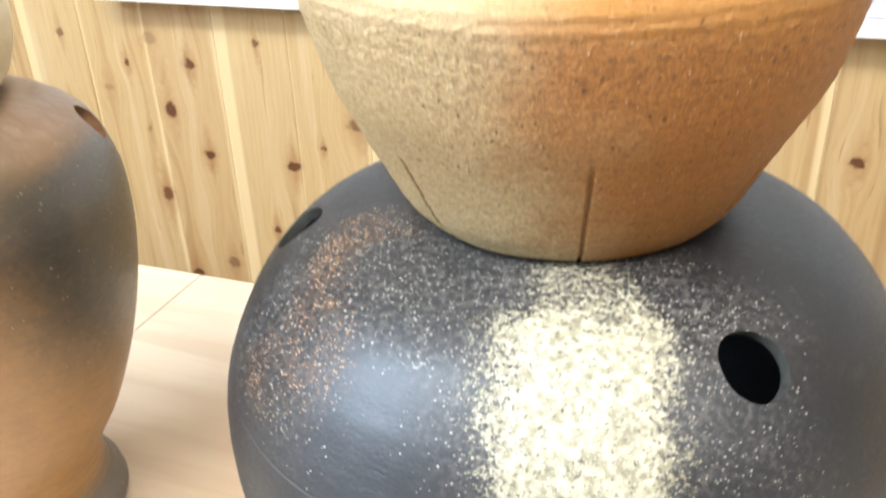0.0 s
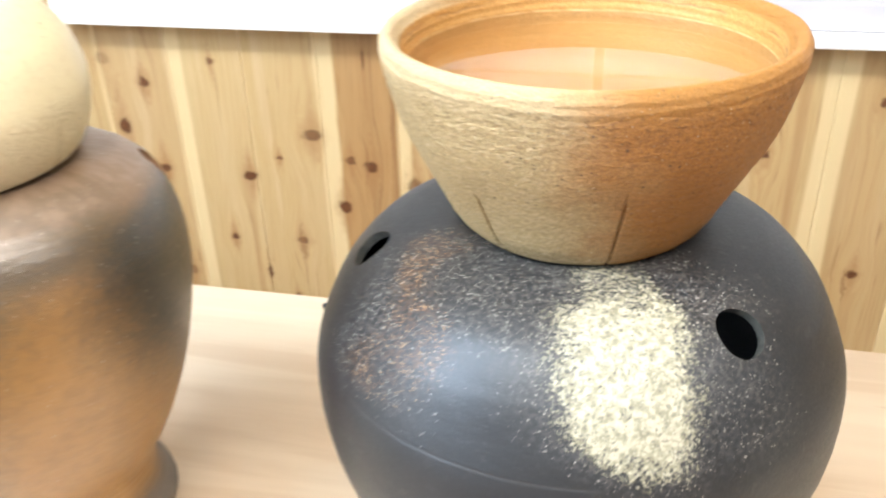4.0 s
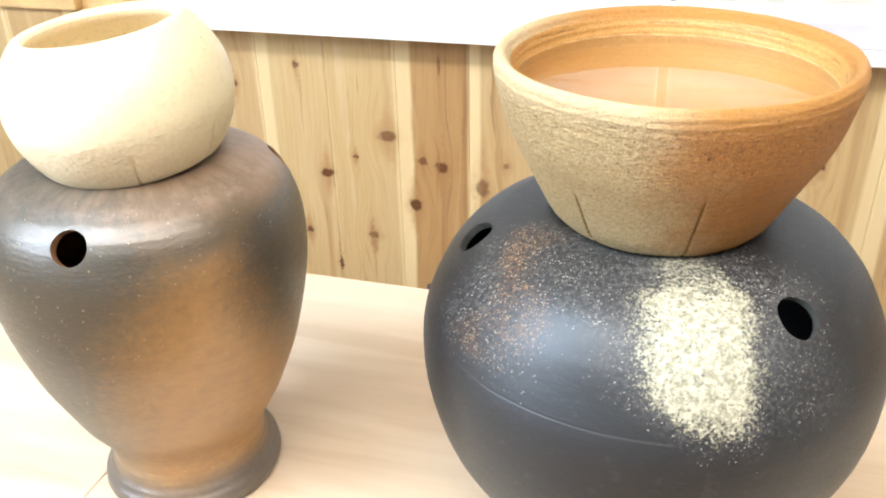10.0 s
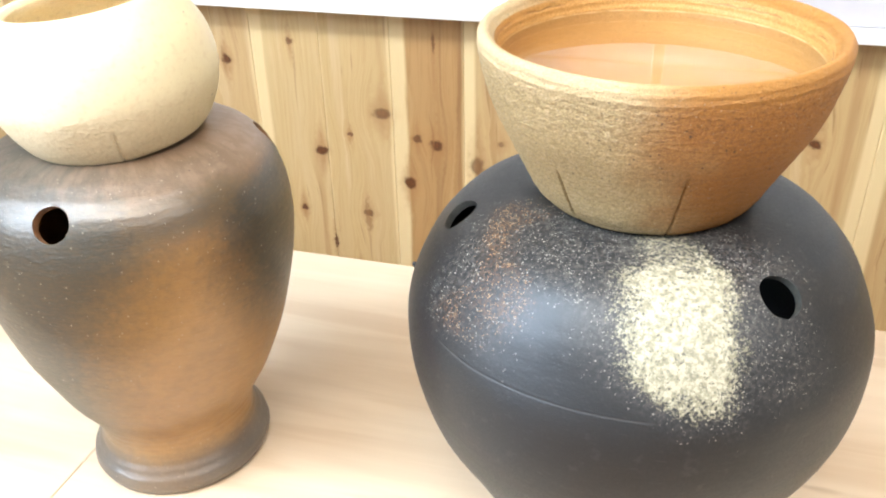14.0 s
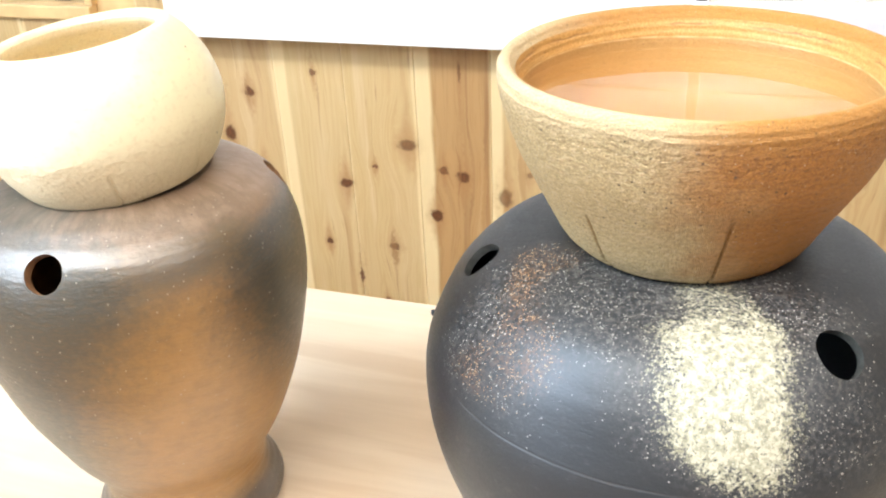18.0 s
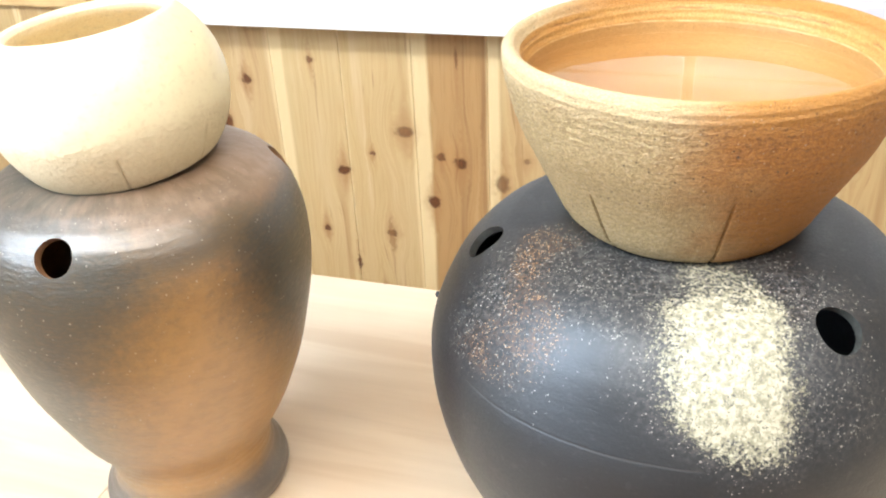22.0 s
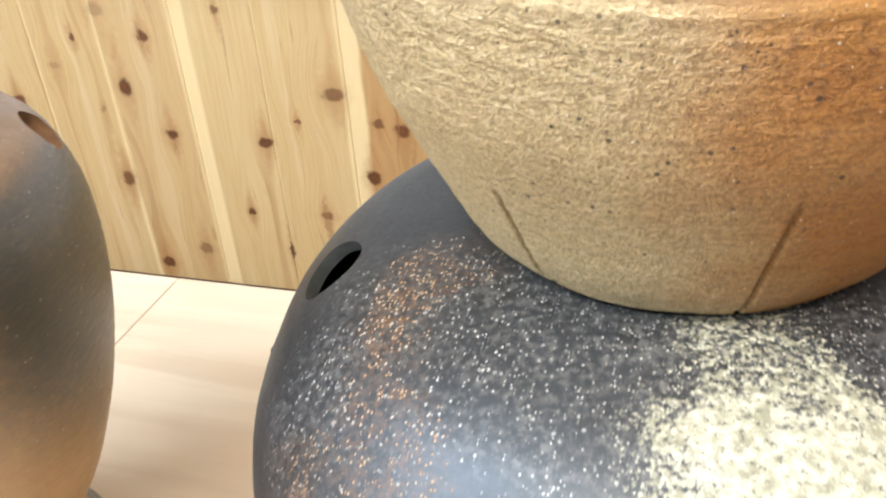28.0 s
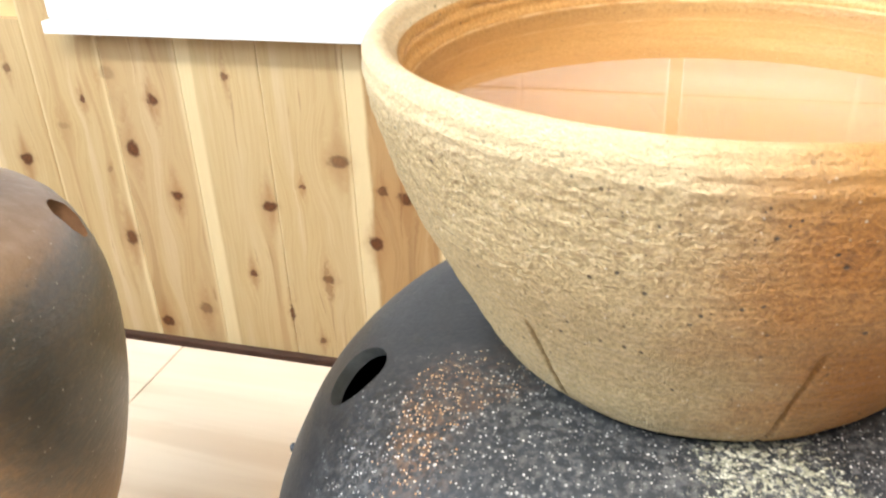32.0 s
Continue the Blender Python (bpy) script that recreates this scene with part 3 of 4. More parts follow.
def bowl_inside(name, low, high, tide=None, crack=None):
    """Smooth thrown inside of a bowl, with faint rings."""
    m, s, n = node_material(name)
    p = n.object_place()
    az, z = n.azimuth(p)
    rings = n.noise(n.vec(n.math("MULTIPLY", az, 0.0004), 0.0, z), 420, 4, 0.65)
    grain = n.noise(p, 800, 4, 0.65)
    c = n.mix(n.step(grain, 0.3, 0.7), low, high)
    c = n.mix(n.step(rings, 0.54, 0.68, 0.0, 0.4), c, tuple(v * 0.6 for v in low))
    r, g, d = n.cells(p, 520)
    dark = n.math("MULTIPLY", n.math("LESS_THAN", r, 0.012), n.step(d, 0.1, 0.35, 0.8, 0.0))
    c = n.mix(dark, c, (0.08, 0.05, 0.03))
    h = n.math("ADD", rings, n.math("MULTIPLY", grain, 0.5))
    if tide:
        # pale line painting the water's bright meniscus, and a ragged crease under the lip
        drift = n.math("MULTIPLY", n.math("SUBTRACT", n.noise(p, 40, 3), 0.5), 0.0012)
        here = n.math("ADD", z, drift)
        mark = n.step(n.math("ABSOLUTE", n.math("SUBTRACT", here, tide)), 0.0002, 0.0007, 0.45, 0.0)
        c = n.mix(n.math("MULTIPLY", mark, n.step(n.noise(p, 90, 2), 0.35, 0.6, 0.3, 1.0)), c, (0.84, 0.66, 0.40))
        ragged = n.math("ADD", z, n.math("MULTIPLY", n.math("SUBTRACT", n.noise(p, 120, 4, 0.65), 0.5), 0.0040))
        fold = n.math("MULTIPLY", n.step(n.math("ABSOLUTE", n.math("SUBTRACT", ragged, crack)), 0.0002, 0.0008, 1.0, 0.0), n.step(n.noise(p, 35, 2), 0.42, 0.56))
        c = n.mix(n.step(here, tide - 0.0012, tide, 0.42, 0.0), c, (0.23, 0.125, 0.047))
        c = n.mix(n.math("MULTIPLY", fold, 0.55), c, (0.22, 0.10, 0.035))
        h = n.math("SUBTRACT", h, n.math("MULTIPLY", fold, 1.2))
    n.put(c, s.inputs["Base Color"])
    s.inputs["Roughness"].default_value = 0.5
    n.bump(s, h, 0.35, 0.0012)
    return m


def pale_bowl_material():
    m, s, n = node_material("cream_bowl_clay")
    p = n.object_place()
    az, z = n.azimuth(p)
    fine = n.noise(p, 420, 4, 0.65)
    big = n.noise(p, 25, 3)
    upper = n.step(n.math("ADD", z, n.math("MULTIPLY", n.math("SUBTRACT", big, 0.5), 0.012)), 0.030, 0.044)
    c = n.mix(upper, n.mix(fine, (0.62, 0.53, 0.34), (0.84, 0.75, 0.54)), n.mix(fine, (0.84, 0.77, 0.53), (0.89, 0.825, 0.59)))
    c = n.mix(n.step(az, -60.0, 20.0, 0.0, 0.45), c, (0.80, 0.67, 0.37))
    swirl = n.noise(n.vec(n.math("MULTIPLY", az, 0.0010), 0.0, n.math("MULTIPLY_ADD", az, 0.00005, z)), 260, 4, 0.6)
    c = n.mix(n.step(swirl, 0.50, 0.68, 0.0, 0.30), c, (0.66, 0.52, 0.31))
    r, g, d = n.cells(p, 300)
    dark = n.math("MULTIPLY", n.math("LESS_THAN", r, 0.012), n.step(d, n.math("MULTIPLY", g, 0.12), n.math("MULTIPLY_ADD", g, 0.2, 0.08), 1.0, 0.0))
    c = n.mix(n.math("MULTIPLY", dark, 0.8), c, (0.10, 0.07, 0.04))
    n.put(c, s.inputs["Base Color"])
    n.put(n.step(upper, 0.0, 1.0, 0.60, 0.36), s.inputs["Roughness"])
    h = n.math("MULTIPLY", n.math("ADD", n.noise(n.vmath("MULTIPLY", p, (0.6, 0.6, 1.5)), 300, 4, 0.6), n.noise(n.vec(n.math("MULTIPLY", az, 0.0010), 0.0, z), 420, 4)), n.step(upper, 0.0, 1.0, 1.0, 0.22))
    n.bump(s, h, 0.55, 0.0018)
    return m


def water_material():
    m, s, n = node_material("still_water")
    s.inputs["Base Color"].default_value = (1.0, 0.98, 0.95, 1)
    s.inputs["Roughness"].default_value, s.inputs["IOR"].default_value = 0.0, 1.33
    s.inputs["Transmission Weight"].default_value = 1.0
    return m


def glass_material():
    m, s, n = node_material("window_glass")
    s.inputs["Roughness"].default_value, s.inputs["IOR"].default_value = 0.0, 1.1
    s.inputs["Transmission Weight"].default_value = 1.0
    return m


def glow_material(name, color, strength):
    m, s, n = node_material(name)
    s.inputs["Base Color"].default_value = (*color, 1)
    s.inputs["Emission Color"].default_value = (*color, 1)
    s.inputs["Emission Strength"].default_value = strength
    return m


def day_material():
    """Milky daylight: whitest low on one side, dimmer and bluish higher up."""
    m, s, n = node_material("white_daylight_backdrop")
    x, y, z = n.xyz(n.world_place())
    cloud = n.noise(n.vec(n.math("MULTIPLY", x, 3.0), 0.0, z), 3, 3)
    c = n.mix(n.step(cloud, 0.35, 0.65), (0.93, 0.95, 1.0), (1.0, 1.0, 1.0))
    s.inputs["Base Color"].default_value = (0.5, 0.5, 0.5, 1)
    n.put(c, s.inputs["Emission Color"])
    n.put(n.math("MULTIPLY", n.step(z, 0.60, 0.80, 1.0, 0.60), n.step(x, -0.06, 0.06, 1.12, 0.90)), s.inputs["Emission Strength"])
    return m


CEDAR, TABLE_WOOD = panelling_material(), table_material()
BLACK_CLAY, BROWN_CLAY, BOWL_CLAY, PALE_CLAY = black_jar_material(), brown_jar_material(), bowl_material(), pale_bowl_material()
BOWL_INSIDE = bowl_inside("orange_bowl_inside", (0.45, 0.242, 0.070), (0.60, 0.355, 0.122), 0.0772, 0.0838)
PALE_INSIDE = bowl_inside("cream_bowl_inside", (0.80, 0.655, 0.41), (0.89, 0.77, 0.54))
WATER, GLASS = water_material(), glass_material()
BARE_CLAY = plain("bare_orange_clay", (0.27, 0.14, 0.066), 0.7, var=0.2, scale=200)
# dark jar's hole walls: black clay lightened to paint their lit edge
LIT_HOLE_CLAY = plain("lit_hole_edge_clay", (0.050, 0.053, 0.049), 0.5, var=0.3, scale=220)
PALE_FRAME = plain("pale_lavender_rail", (0.60, 0.60, 0.66), 0.4, var=0.05, scale=14, bump=0.03)
WHITE_PAINT = plain("white_painted_board", (0.82, 0.82, 0.81), 0.4, var=0.02, bump=0.03)
CEILING_WHITE = plain("white_ceiling_board", (0.80, 0.81, 0.82), 0.8, var=0.03, scale=12, bump=0.1)
PLASTER = plain("pale_grey_plaster", (0.34, 0.34, 0.34), 0.85, var=0.04, scale=12, bump=0.2)
DARK_TRIM = plain("dark_brown_baseboard", (0.055, 0.026, 0.018), 0.4, var=0.2)
FRAME_WOOD = plain("honey_frame_wood", (0.66, 0.46, 0.22), 0.45, var=0.15, scale=18)
RAIL_WOOD = plain("beige_rail", (0.74, 0.70, 0.62), 0.5)
FLOOR_WOOD = plain("brown_floor_wood", (0.33, 0.20, 0.10), 0.4, var=0.10, scale=9)
STILE_WOOD = plain("brown_stile_wood", (0.70, 0.57, 0.42), 0.5)
LATCH_METAL = plain("worn_brown_metal", (0.20, 0.16, 0.13), 0.4, 0.3)
DARK_GAP = plain("dark_aluminium", (0.05, 0.05, 0.045), 0.45, 0.3)
GREY_OUT = plain("grey_stucco_outside", (0.42, 0.41, 0.40), 0.9, var=0.25, scale=4)
LAMP_FACE = glow_material("lamp_diffuser", (1.0, 0.95, 0.87), 6.0)
DAY = day_material()


# ---- mesh helpers ----
def link_mesh(name, bm, material, smooth=False):
    me = bpy.data.meshes.new(name)
    bm.to_mesh(me)
    bm.free()
    me.materials.append(material)
    if smooth:
        me.polygons.foreach_set("use_smooth", [True] * len(me.polygons))
    return me


def part(name, bm, material, parent, label="", smooth=False):
    ob = new(name, link_mesh(name, bm, material, smooth))
    ob.parent = parent
    return tagged(ob, label)


def thing(name, place, label, category, group="", kind=""):
    ob = new(name)
    ob.location = place
    ob.empty_display_size = 0.05
    return tagged(ob, label, category, group, kind)


def box(lo, hi, bevel=0.0, segments=2):
    bm = bmesh.new()
    bmesh.ops.create_cube(bm, size=1.0)
    for v in bm.verts:
        v.co = [lo[i] + (v.co[i] + 0.5) * (hi[i] - lo[i]) for i in range(3)]
    if bevel:
        bmesh.ops.bevel(bm, geom=bm.edges[:], offset=bevel, segments=segments, affect="EDGES", profile=0.6)
    return bm


def structure(name, bm, material, label, category):
    return tagged(new(name, link_mesh(name, bm, material)), label, category, kind="structure")


def curve_through(points, steps):
    """A smooth line of (r, z) through the given points (Catmull-Rom)."""
    p = [Vector(q) for q in points]
    p = [2 * p[0] - p[1]] + p + [2 * p[-1] - p[-2]]
    out = []
    for i in range(1, len(p) - 2):
        a, b, c, d = p[i - 1: i + 3]
        for k in range(steps):
            t = k / steps
            out.append(0.5 * (2 * b + (c - a) * t + (2 * a - 5 * b + 4 * c - d) * t * t + (3 * b - a - 3 * c + d) * t ** 3))
    out.append(p[-2])
    return [(q.x, q.y) for q in out]


def turned(line, around, warp=None):
    """A body of revolution from a line of (r, z); warp(az, r, z, k) gives a change of radius."""
    bm = bmesh.new()
    rings = []
    for k, (r, z) in enumerate(line):
        if r < 1e-5:
            rings.append([bm.verts.new((0, 0, z))])
            continue
        ring = []
        for i in range(around):
            a = 2 * math.pi * i / around
            q = r + (warp(a, r, z, k) if warp else 0.0)
            ring.append(bm.verts.new((q * math.cos(a), q * math.sin(a), z)))
        rings.append(ring)
    for a, b in zip(rings, rings[1:]):
        for i in range(max(len(a), len(b))):
            j = (i + 1) % max(len(a), len(b))
            if len(a) == 1:
                bm.faces.new((a[0], b[j], b[i]))
            elif len(b) == 1:
                bm.faces.new((a[i], a[j], b[0]))
            else:
                bm.faces.new((a[i], a[j], b[j], b[i]))
    bmesh.ops.recalc_face_normals(bm, faces=bm.faces[:])
    return bm


def drill(me, cutters, inside):
    """Cuts holes of the given (start, end, radius) through a mesh."""
    ob = bpy.data.objects.new("blank", me)
    scene.collection.objects.link(ob)
    made = []
    for a, b, r in cutters:
        bm = bmesh.new()
        way = Vector(b) - Vector(a)
        bmesh.ops.create_cone(bm, cap_ends=True, segments=48, radius1=r, radius2=r, depth=way.length,
                              matrix=Matrix.Translation((Vector(a) + Vector(b)) / 2) @ way.to_track_quat("Z", "Y").to_matrix().to_4x4())
        cut = bpy.data.objects.new("cutter", link_mesh("cutter", bm, inside))
        scene.collection.objects.link(cut)
        mod = ob.modifiers.new("cut", "BOOLEAN")
        mod.operation, mod.solver, mod.object = "DIFFERENCE", "EXACT", cut
        mod.material_mode = "TRANSFER"
        made.append(cut)
    bpy.context.view_layer.update()
    out = bpy.data.meshes.new_from_object(ob.evaluated_get(bpy.context.evaluated_depsgraph_get()))
    out.set_sharp_from_angle(angle=radians(38))
    for o in (*made, ob):
        bpy.data.objects.remove(o)
    return out


def take_faces(me, name, pick):
    """A mesh of the picked faces alone, shaded as before."""
    normals = [Vector(c.vector) for c in me.corner_normals]
    bm = bmesh.new()
    bm.from_mesh(me)
    bm.faces.ensure_lookup_table()
    flags = [pick(f) for f in me.polygons]
    kept = [normals[i] for f in me.polygons if flags[f.index] for i in f.loop_indices]
    bmesh.ops.delete(bm, geom=[bm.faces[i] for i, yes in enumerate(flags) if not yes], context="FACES")
    out = bpy.data.meshes.new(name)
    bm.to_mesh(out)
    bm.free()
    for m in me.materials:
        out.materials.append(m)
    out.normals_split_custom_set(kept)
    return out


def jar_of(name, me, place, foot_top, label):
    """A jar from its drilled mesh: the body, the foot and the wall of each hole are parts."""
    jar = thing(name, place, label, "jar")

    def bearing(f):
        return math.degrees(math.atan2(f.center.y, f.center.x)) % 360

    def child(part_name, pick, text=""):
        ob = new(part_name, take_faces(me, part_name, pick))
        ob.parent = jar
        return tagged(ob, text)

    child("body", lambda f: f.material_index == 0 and (f.center.z > foot_top or not foot_top))
    if foot_top:
        child("foot", lambda f: f.material_index == 0 and f.center.z <= foot_top, "flared ashen grey foot")
    turns = sorted({round(bearing(f) / 60) * 60 % 360 for f in me.polygons if f.material_index == 1})
    for turn in turns:
        child("hole_rim", lambda f: f.material_index == 1 and round(bearing(f) / 60) * 60 % 360 == turn, "cut clay wall of a round hole")
    return jar


def line_inside(me, material, low, top):
    """Gives the faces that look at the axis, between two heights, a material of their own."""
    me.materials.append(material)
    for f in me.polygons:
        if low < f.center.z < top and f.normal.x * f.center.x + f.normal.y * f.center.y < 0 or (f.center.z > low and f.normal.z > 0.5 and f.center.z < top - 0.02):
            f.material_index = 1


def wobble(a, z, seed, size, amount):
    return amount * noise.noise(Vector((math.cos(a) * size, math.sin(a) * size, z * size * 14 + seed)))


# ---- the room ----
X0, X1, Y0, TOP = -2.0, 2.0, -2.4, 2.4
structure("floor", box((X0 - 0.1, Y0 - 0.1, -0.1), (X1 + 0.1, WALL + 0.14, 0.0)), FLOOR_WOOD, "brown wooden floor of the room", "floor")
structure("ceiling", box((X0 - 0.1, Y0 - 0.1, TOP), (X1 + 0.1, WALL + 0.14, TOP + 0.1)), CEILING_WHITE, "white plain ceiling", "ceiling")
structure("wall_east", box((X1, Y0, 0.0), (X1 + 0.1, WALL + 0.13, TOP)), PLASTER, "pale grey plaster wall", "wall")
structure("wall_south", box((X0, Y0 - 0.1, 0.0), (X1, Y0, TOP)), PLASTER, "pale grey plaster wall", "wall")


def wall_with_opening(name, lo, hi, axis, a0, a1, z0, z1, material, label):
    """A wall box between lo and hi with one opening from a0 to a1 along the axis and z0 to z1."""
    bm = bmesh.new()
    pieces = [(lo[axis], a0, lo[2], hi[2]), (a1, hi[axis], lo[2], hi[2]), (a0, a1, lo[2], z0), (a0, a1, z1, hi[2])]
    for u0, u1, w0, w1 in pieces:
        l, h = list(lo), list(hi)
        l[axis], h[axis], l[2], h[2] = u0, u1, w0, w1
        part_bm = box(l, h)
        me = bpy.data.meshes.new("piece")
        part_bm.to_mesh(me)
        part_bm.free()
        bm.from_mesh(me)
        bpy.data.meshes.remove(me)
    return structure(name, bm, material, label, "wall")


wall_with_opening("wall_west", (X0 - 0.1, Y0, 0), (X0, WALL + 0.13, TOP), 1, -1.95, -0.35, 1.25, 2.32, PLASTER, "pale grey plaster wall with a window opening")

# the north wall: backing with two window openings
W1 = (-0.748, 1.30, 0.520, 1.42)
W2 = (-1.78, -0.888, 0.556, 1.42)
bm = bmesh.new()
for lo, hi in [((X0, 0.0), (X1, 0.52)), ((X0, 1.42), (X1, TOP)), ((X0, 0.52), (W2[0], 1.42)), ((W2[1], 0.52), (W1[0], 1.42)), ((W1[1], 0.52), (X1, 1.42)), ((W2[0], 0.52), (W2[1], W2[2]))]:
    piece = box((lo[0], WALL + 0.012, lo[1]), (hi[0], WALL + 0.12, hi[1]))
    me = bpy.data.meshes.new("piece")
    piece.to_mesh(me)
    piece.free()
    bm.from_mesh(me)
    bpy.data.meshes.remove(me)
wall_north = structure("wall_north", bm, FRAME_WOOD, "wall panelled with upright knotty cedar boards", "wall")

# baseboard, dark, slightly proud of the panelling
baseboard = structure("baseboard", box((X0, WALL - 0.010, 0.0), (X1, WALL + 0.011, 0.087), 0.002), DARK_TRIM, "dark brown wooden baseboard below the panelling", "baseboard")

# ---- light fittings and windows ----
lamp = thing("ceiling_light", (-0.05, -0.72, 2.4), "white ceiling light with one long bright diffuser", "ceiling light", "ceiling lights")
part("housing", box((-0.53, -0.09, -0.030), (0.53, 0.09, 0.0), 0.006), WHITE_PAINT, lamp)
part("diffuser", box((-0.51, -0.06, -0.068), (0.51, 0.06, -0.0305), 0.012), LAMP_FACE, lamp)
for lamp_x, lamp_y, watts, tint in LAMPS[1:]:
    copy_thing(lamp, pose(lamp_x, lamp_y, 2.4))


def sash(parent, x0, x1, z0, z1, y, rail, material, pane_material, name="sash"):
    """One framed pane in the plane y."""
    frame_bm = bmesh.new()
    for lo, hi in [((x0, z0), (x1, z0 + rail)), ((x0, z1 - rail), (x1, z1)), ((x0, z0 + rail), (x0 + rail, z1 - rail)), ((x1 - rail, z0 + rail), (x1, z1 - rail))]:
        b = box((lo[0], y, lo[1]), (hi[0], y + 0.022, hi[1]), 0.0015, 1)
        me = bpy.data.meshes.new("piece")
        b.to_mesh(me)
        b.free()
        frame_bm.from_mesh(me)
        bpy.data.meshes.remove(me)
    f = part(name, frame_bm, material, parent)
    pane = part("pane", box((x0 + rail, y + 0.008, z0 + rail), (x1 - rail, y + 0.012, z1 - rail)), pane_material, f)
    pane.visible_shadow = False
    return f


window_1 = tagged(new("window_1"), "white framed sliding window above the panelling", "window", kind="structure")
part("window_sill", box((W1[0], WALL - 0.036, 0.5265), (W1[1], WALL + 0.0115, 0.5415), 0.002), WHITE_PAINT, window_1, "white painted board along the window's foot")
part("bottom_frame", box((W1[0], WALL - 0.022, 0.542), (-0.034, WALL + 0.0115, 0.590), 0.002), WHITE_PAINT, window_1)
# right half in lavender grey, the left half in white
part("bottom_frame", box((-0.0255, WALL - 0.018, 0.542), (W1[1], WALL + 0.0115, 0.572), 0.002), PALE_FRAME, window_1, "pale lavender-grey frame rail")
part("bottom_rail", box((-0.017, WALL + 0.0125, 0.5725), (W1[1], WALL + 0.10, 0.580), 0.001), RAIL_WOOD, window_1, "thin beige sliding rail")
part("jamb", box((W1[0], WALL - 0.022, 0.5905), (W1[0] + 0.05, WALL + 0.0115, 1.42), 0.003), WHITE_PAINT, window_1)
part("jamb", box((W1[1] - 0.05, WALL - 0.022, 0.5725), (W1[1], WALL + 0.0115, 1.42), 0.003), WHITE_PAINT, window_1)
part("head", box((W1[0], WALL - 0.022, 1.4205), (W1[1], WALL + 0.0115, 1.46), 0.003), WHITE_PAINT, window_1)
part("meeting_stile", box((-0.032, WALL + 0.020, 0.6085), (-0.019, WALL + 0.040, 1.4195), 0.001), STILE_WOOD, window_1, "narrow brown stile between the panes")
part("stile_foot", box((-0.032, WALL + 0.018, 0.5805), (-0.018, WALL + 0.038, 0.608), 0.001), DARK_GAP, window_1, "dark metal foot of the stile")
for x0, x1 in ((W1[0] + 0.0505, -0.0345), (-0.0175, W1[1] - 0.0505)):
    part("pane", box((x0, WALL + 0.032, 0.5805), (x1, WALL + 0.036, 1.4195)), GLASS, window_1).visible_shadow = False
    for z in (0.905, 1.23):
        part("glazing_bar", box((x0, WALL + 0.026, z - 0.0009), (x1, WALL + 0.0315, z + 0.0009), 0.0005, 1), STILE_WOOD, window_1)
for x in (-0.56, -0.375, -0.19, 0.15, 0.47, 0.79):
    part("glazing_bar", box((x - 0.003, WALL + 0.0262, 0.5805), (x + 0.003, WALL + 0.0318, 1.4195), 0.0005, 1), WHITE_PAINT, window_1)

window_2 = tagged(new("window_2"), "wooden framed window with a view of grey outdoors", "window", kind="structure")
part("window_sill", box((W2[0] - 0.02, WALL - 0.007, 0.535), (W2[1], WALL + 0.0115, 0.556), 0.003), FRAME_WOOD, window_2, "honey-coloured wooden sill")
part("jamb", box((W2[1] - 0.012, WALL + 0.0, 0.5565), (W2[1] + 0.001, WALL + 0.10, 1.419), 0.001), FRAME_WOOD, window_2)
part("latch", box((-0.975, WALL + 0.024, 0.5566), (-0.946, WALL + 0.038, 0.5620), 0.0015), LATCH_METAL, window_2, "small dark metal latch")
sash(window_2, W2[0], W2[1] - 0.0125, 0.5565, 1.419, WALL + 0.05, 0.012, RAIL_WOOD, GLASS)

window_3 = tagged(new("window_3"), "window in the plaster wall with a white frame", "window", kind="structure")
for y0, y1 in ((-1.95, -1.152), (-1.148, -0.35)):
    f_bm = bmesh.new()
    for lo, hi in [((y0, 1.25), (y1, 1.29)), ((y0, 2.28), (y1, 2.32)), ((y0, 1.29), (y0 + 0.035, 2.28)), ((y1 - 0.035, 1.29), (y1, 2.28))]:
        b = box((X0 - 0.06, lo[0], lo[1]), (X0 - 0.035, hi[0], hi[1]))
        me = bpy.data.meshes.new("piece")
        b.to_mesh(me)
        b.free()
        f_bm.from_mesh(me)
        bpy.data.meshes.remove(me)
    f = part("sash", f_bm, WHITE_PAINT, window_3)
    part("pane", box((X0 - 0.05, y0 + 0.035, 1.29), (X0 - 0.046, y1 - 0.035, 2.28)), GLASS, f).visible_shadow = False

structure("ground", box((-40, WALL + 0.2, -0.4), (40, 60, -0.3)), GREY_OUT, "grey ground outside the windows", "ground")
structure("backdrop", box((-0.98, WALL + 0.45, 0.2), (1.6, WALL + 0.47, 1.9)), DAY, "bright white daylight outside the window", "backdrop")
structure("wall_outside", box((-4.2, WALL + 1.6, -0.3), (-0.9, WALL + 1.7, 2.2)), GREY_OUT, "grey stucco wall outside the window", "wall")


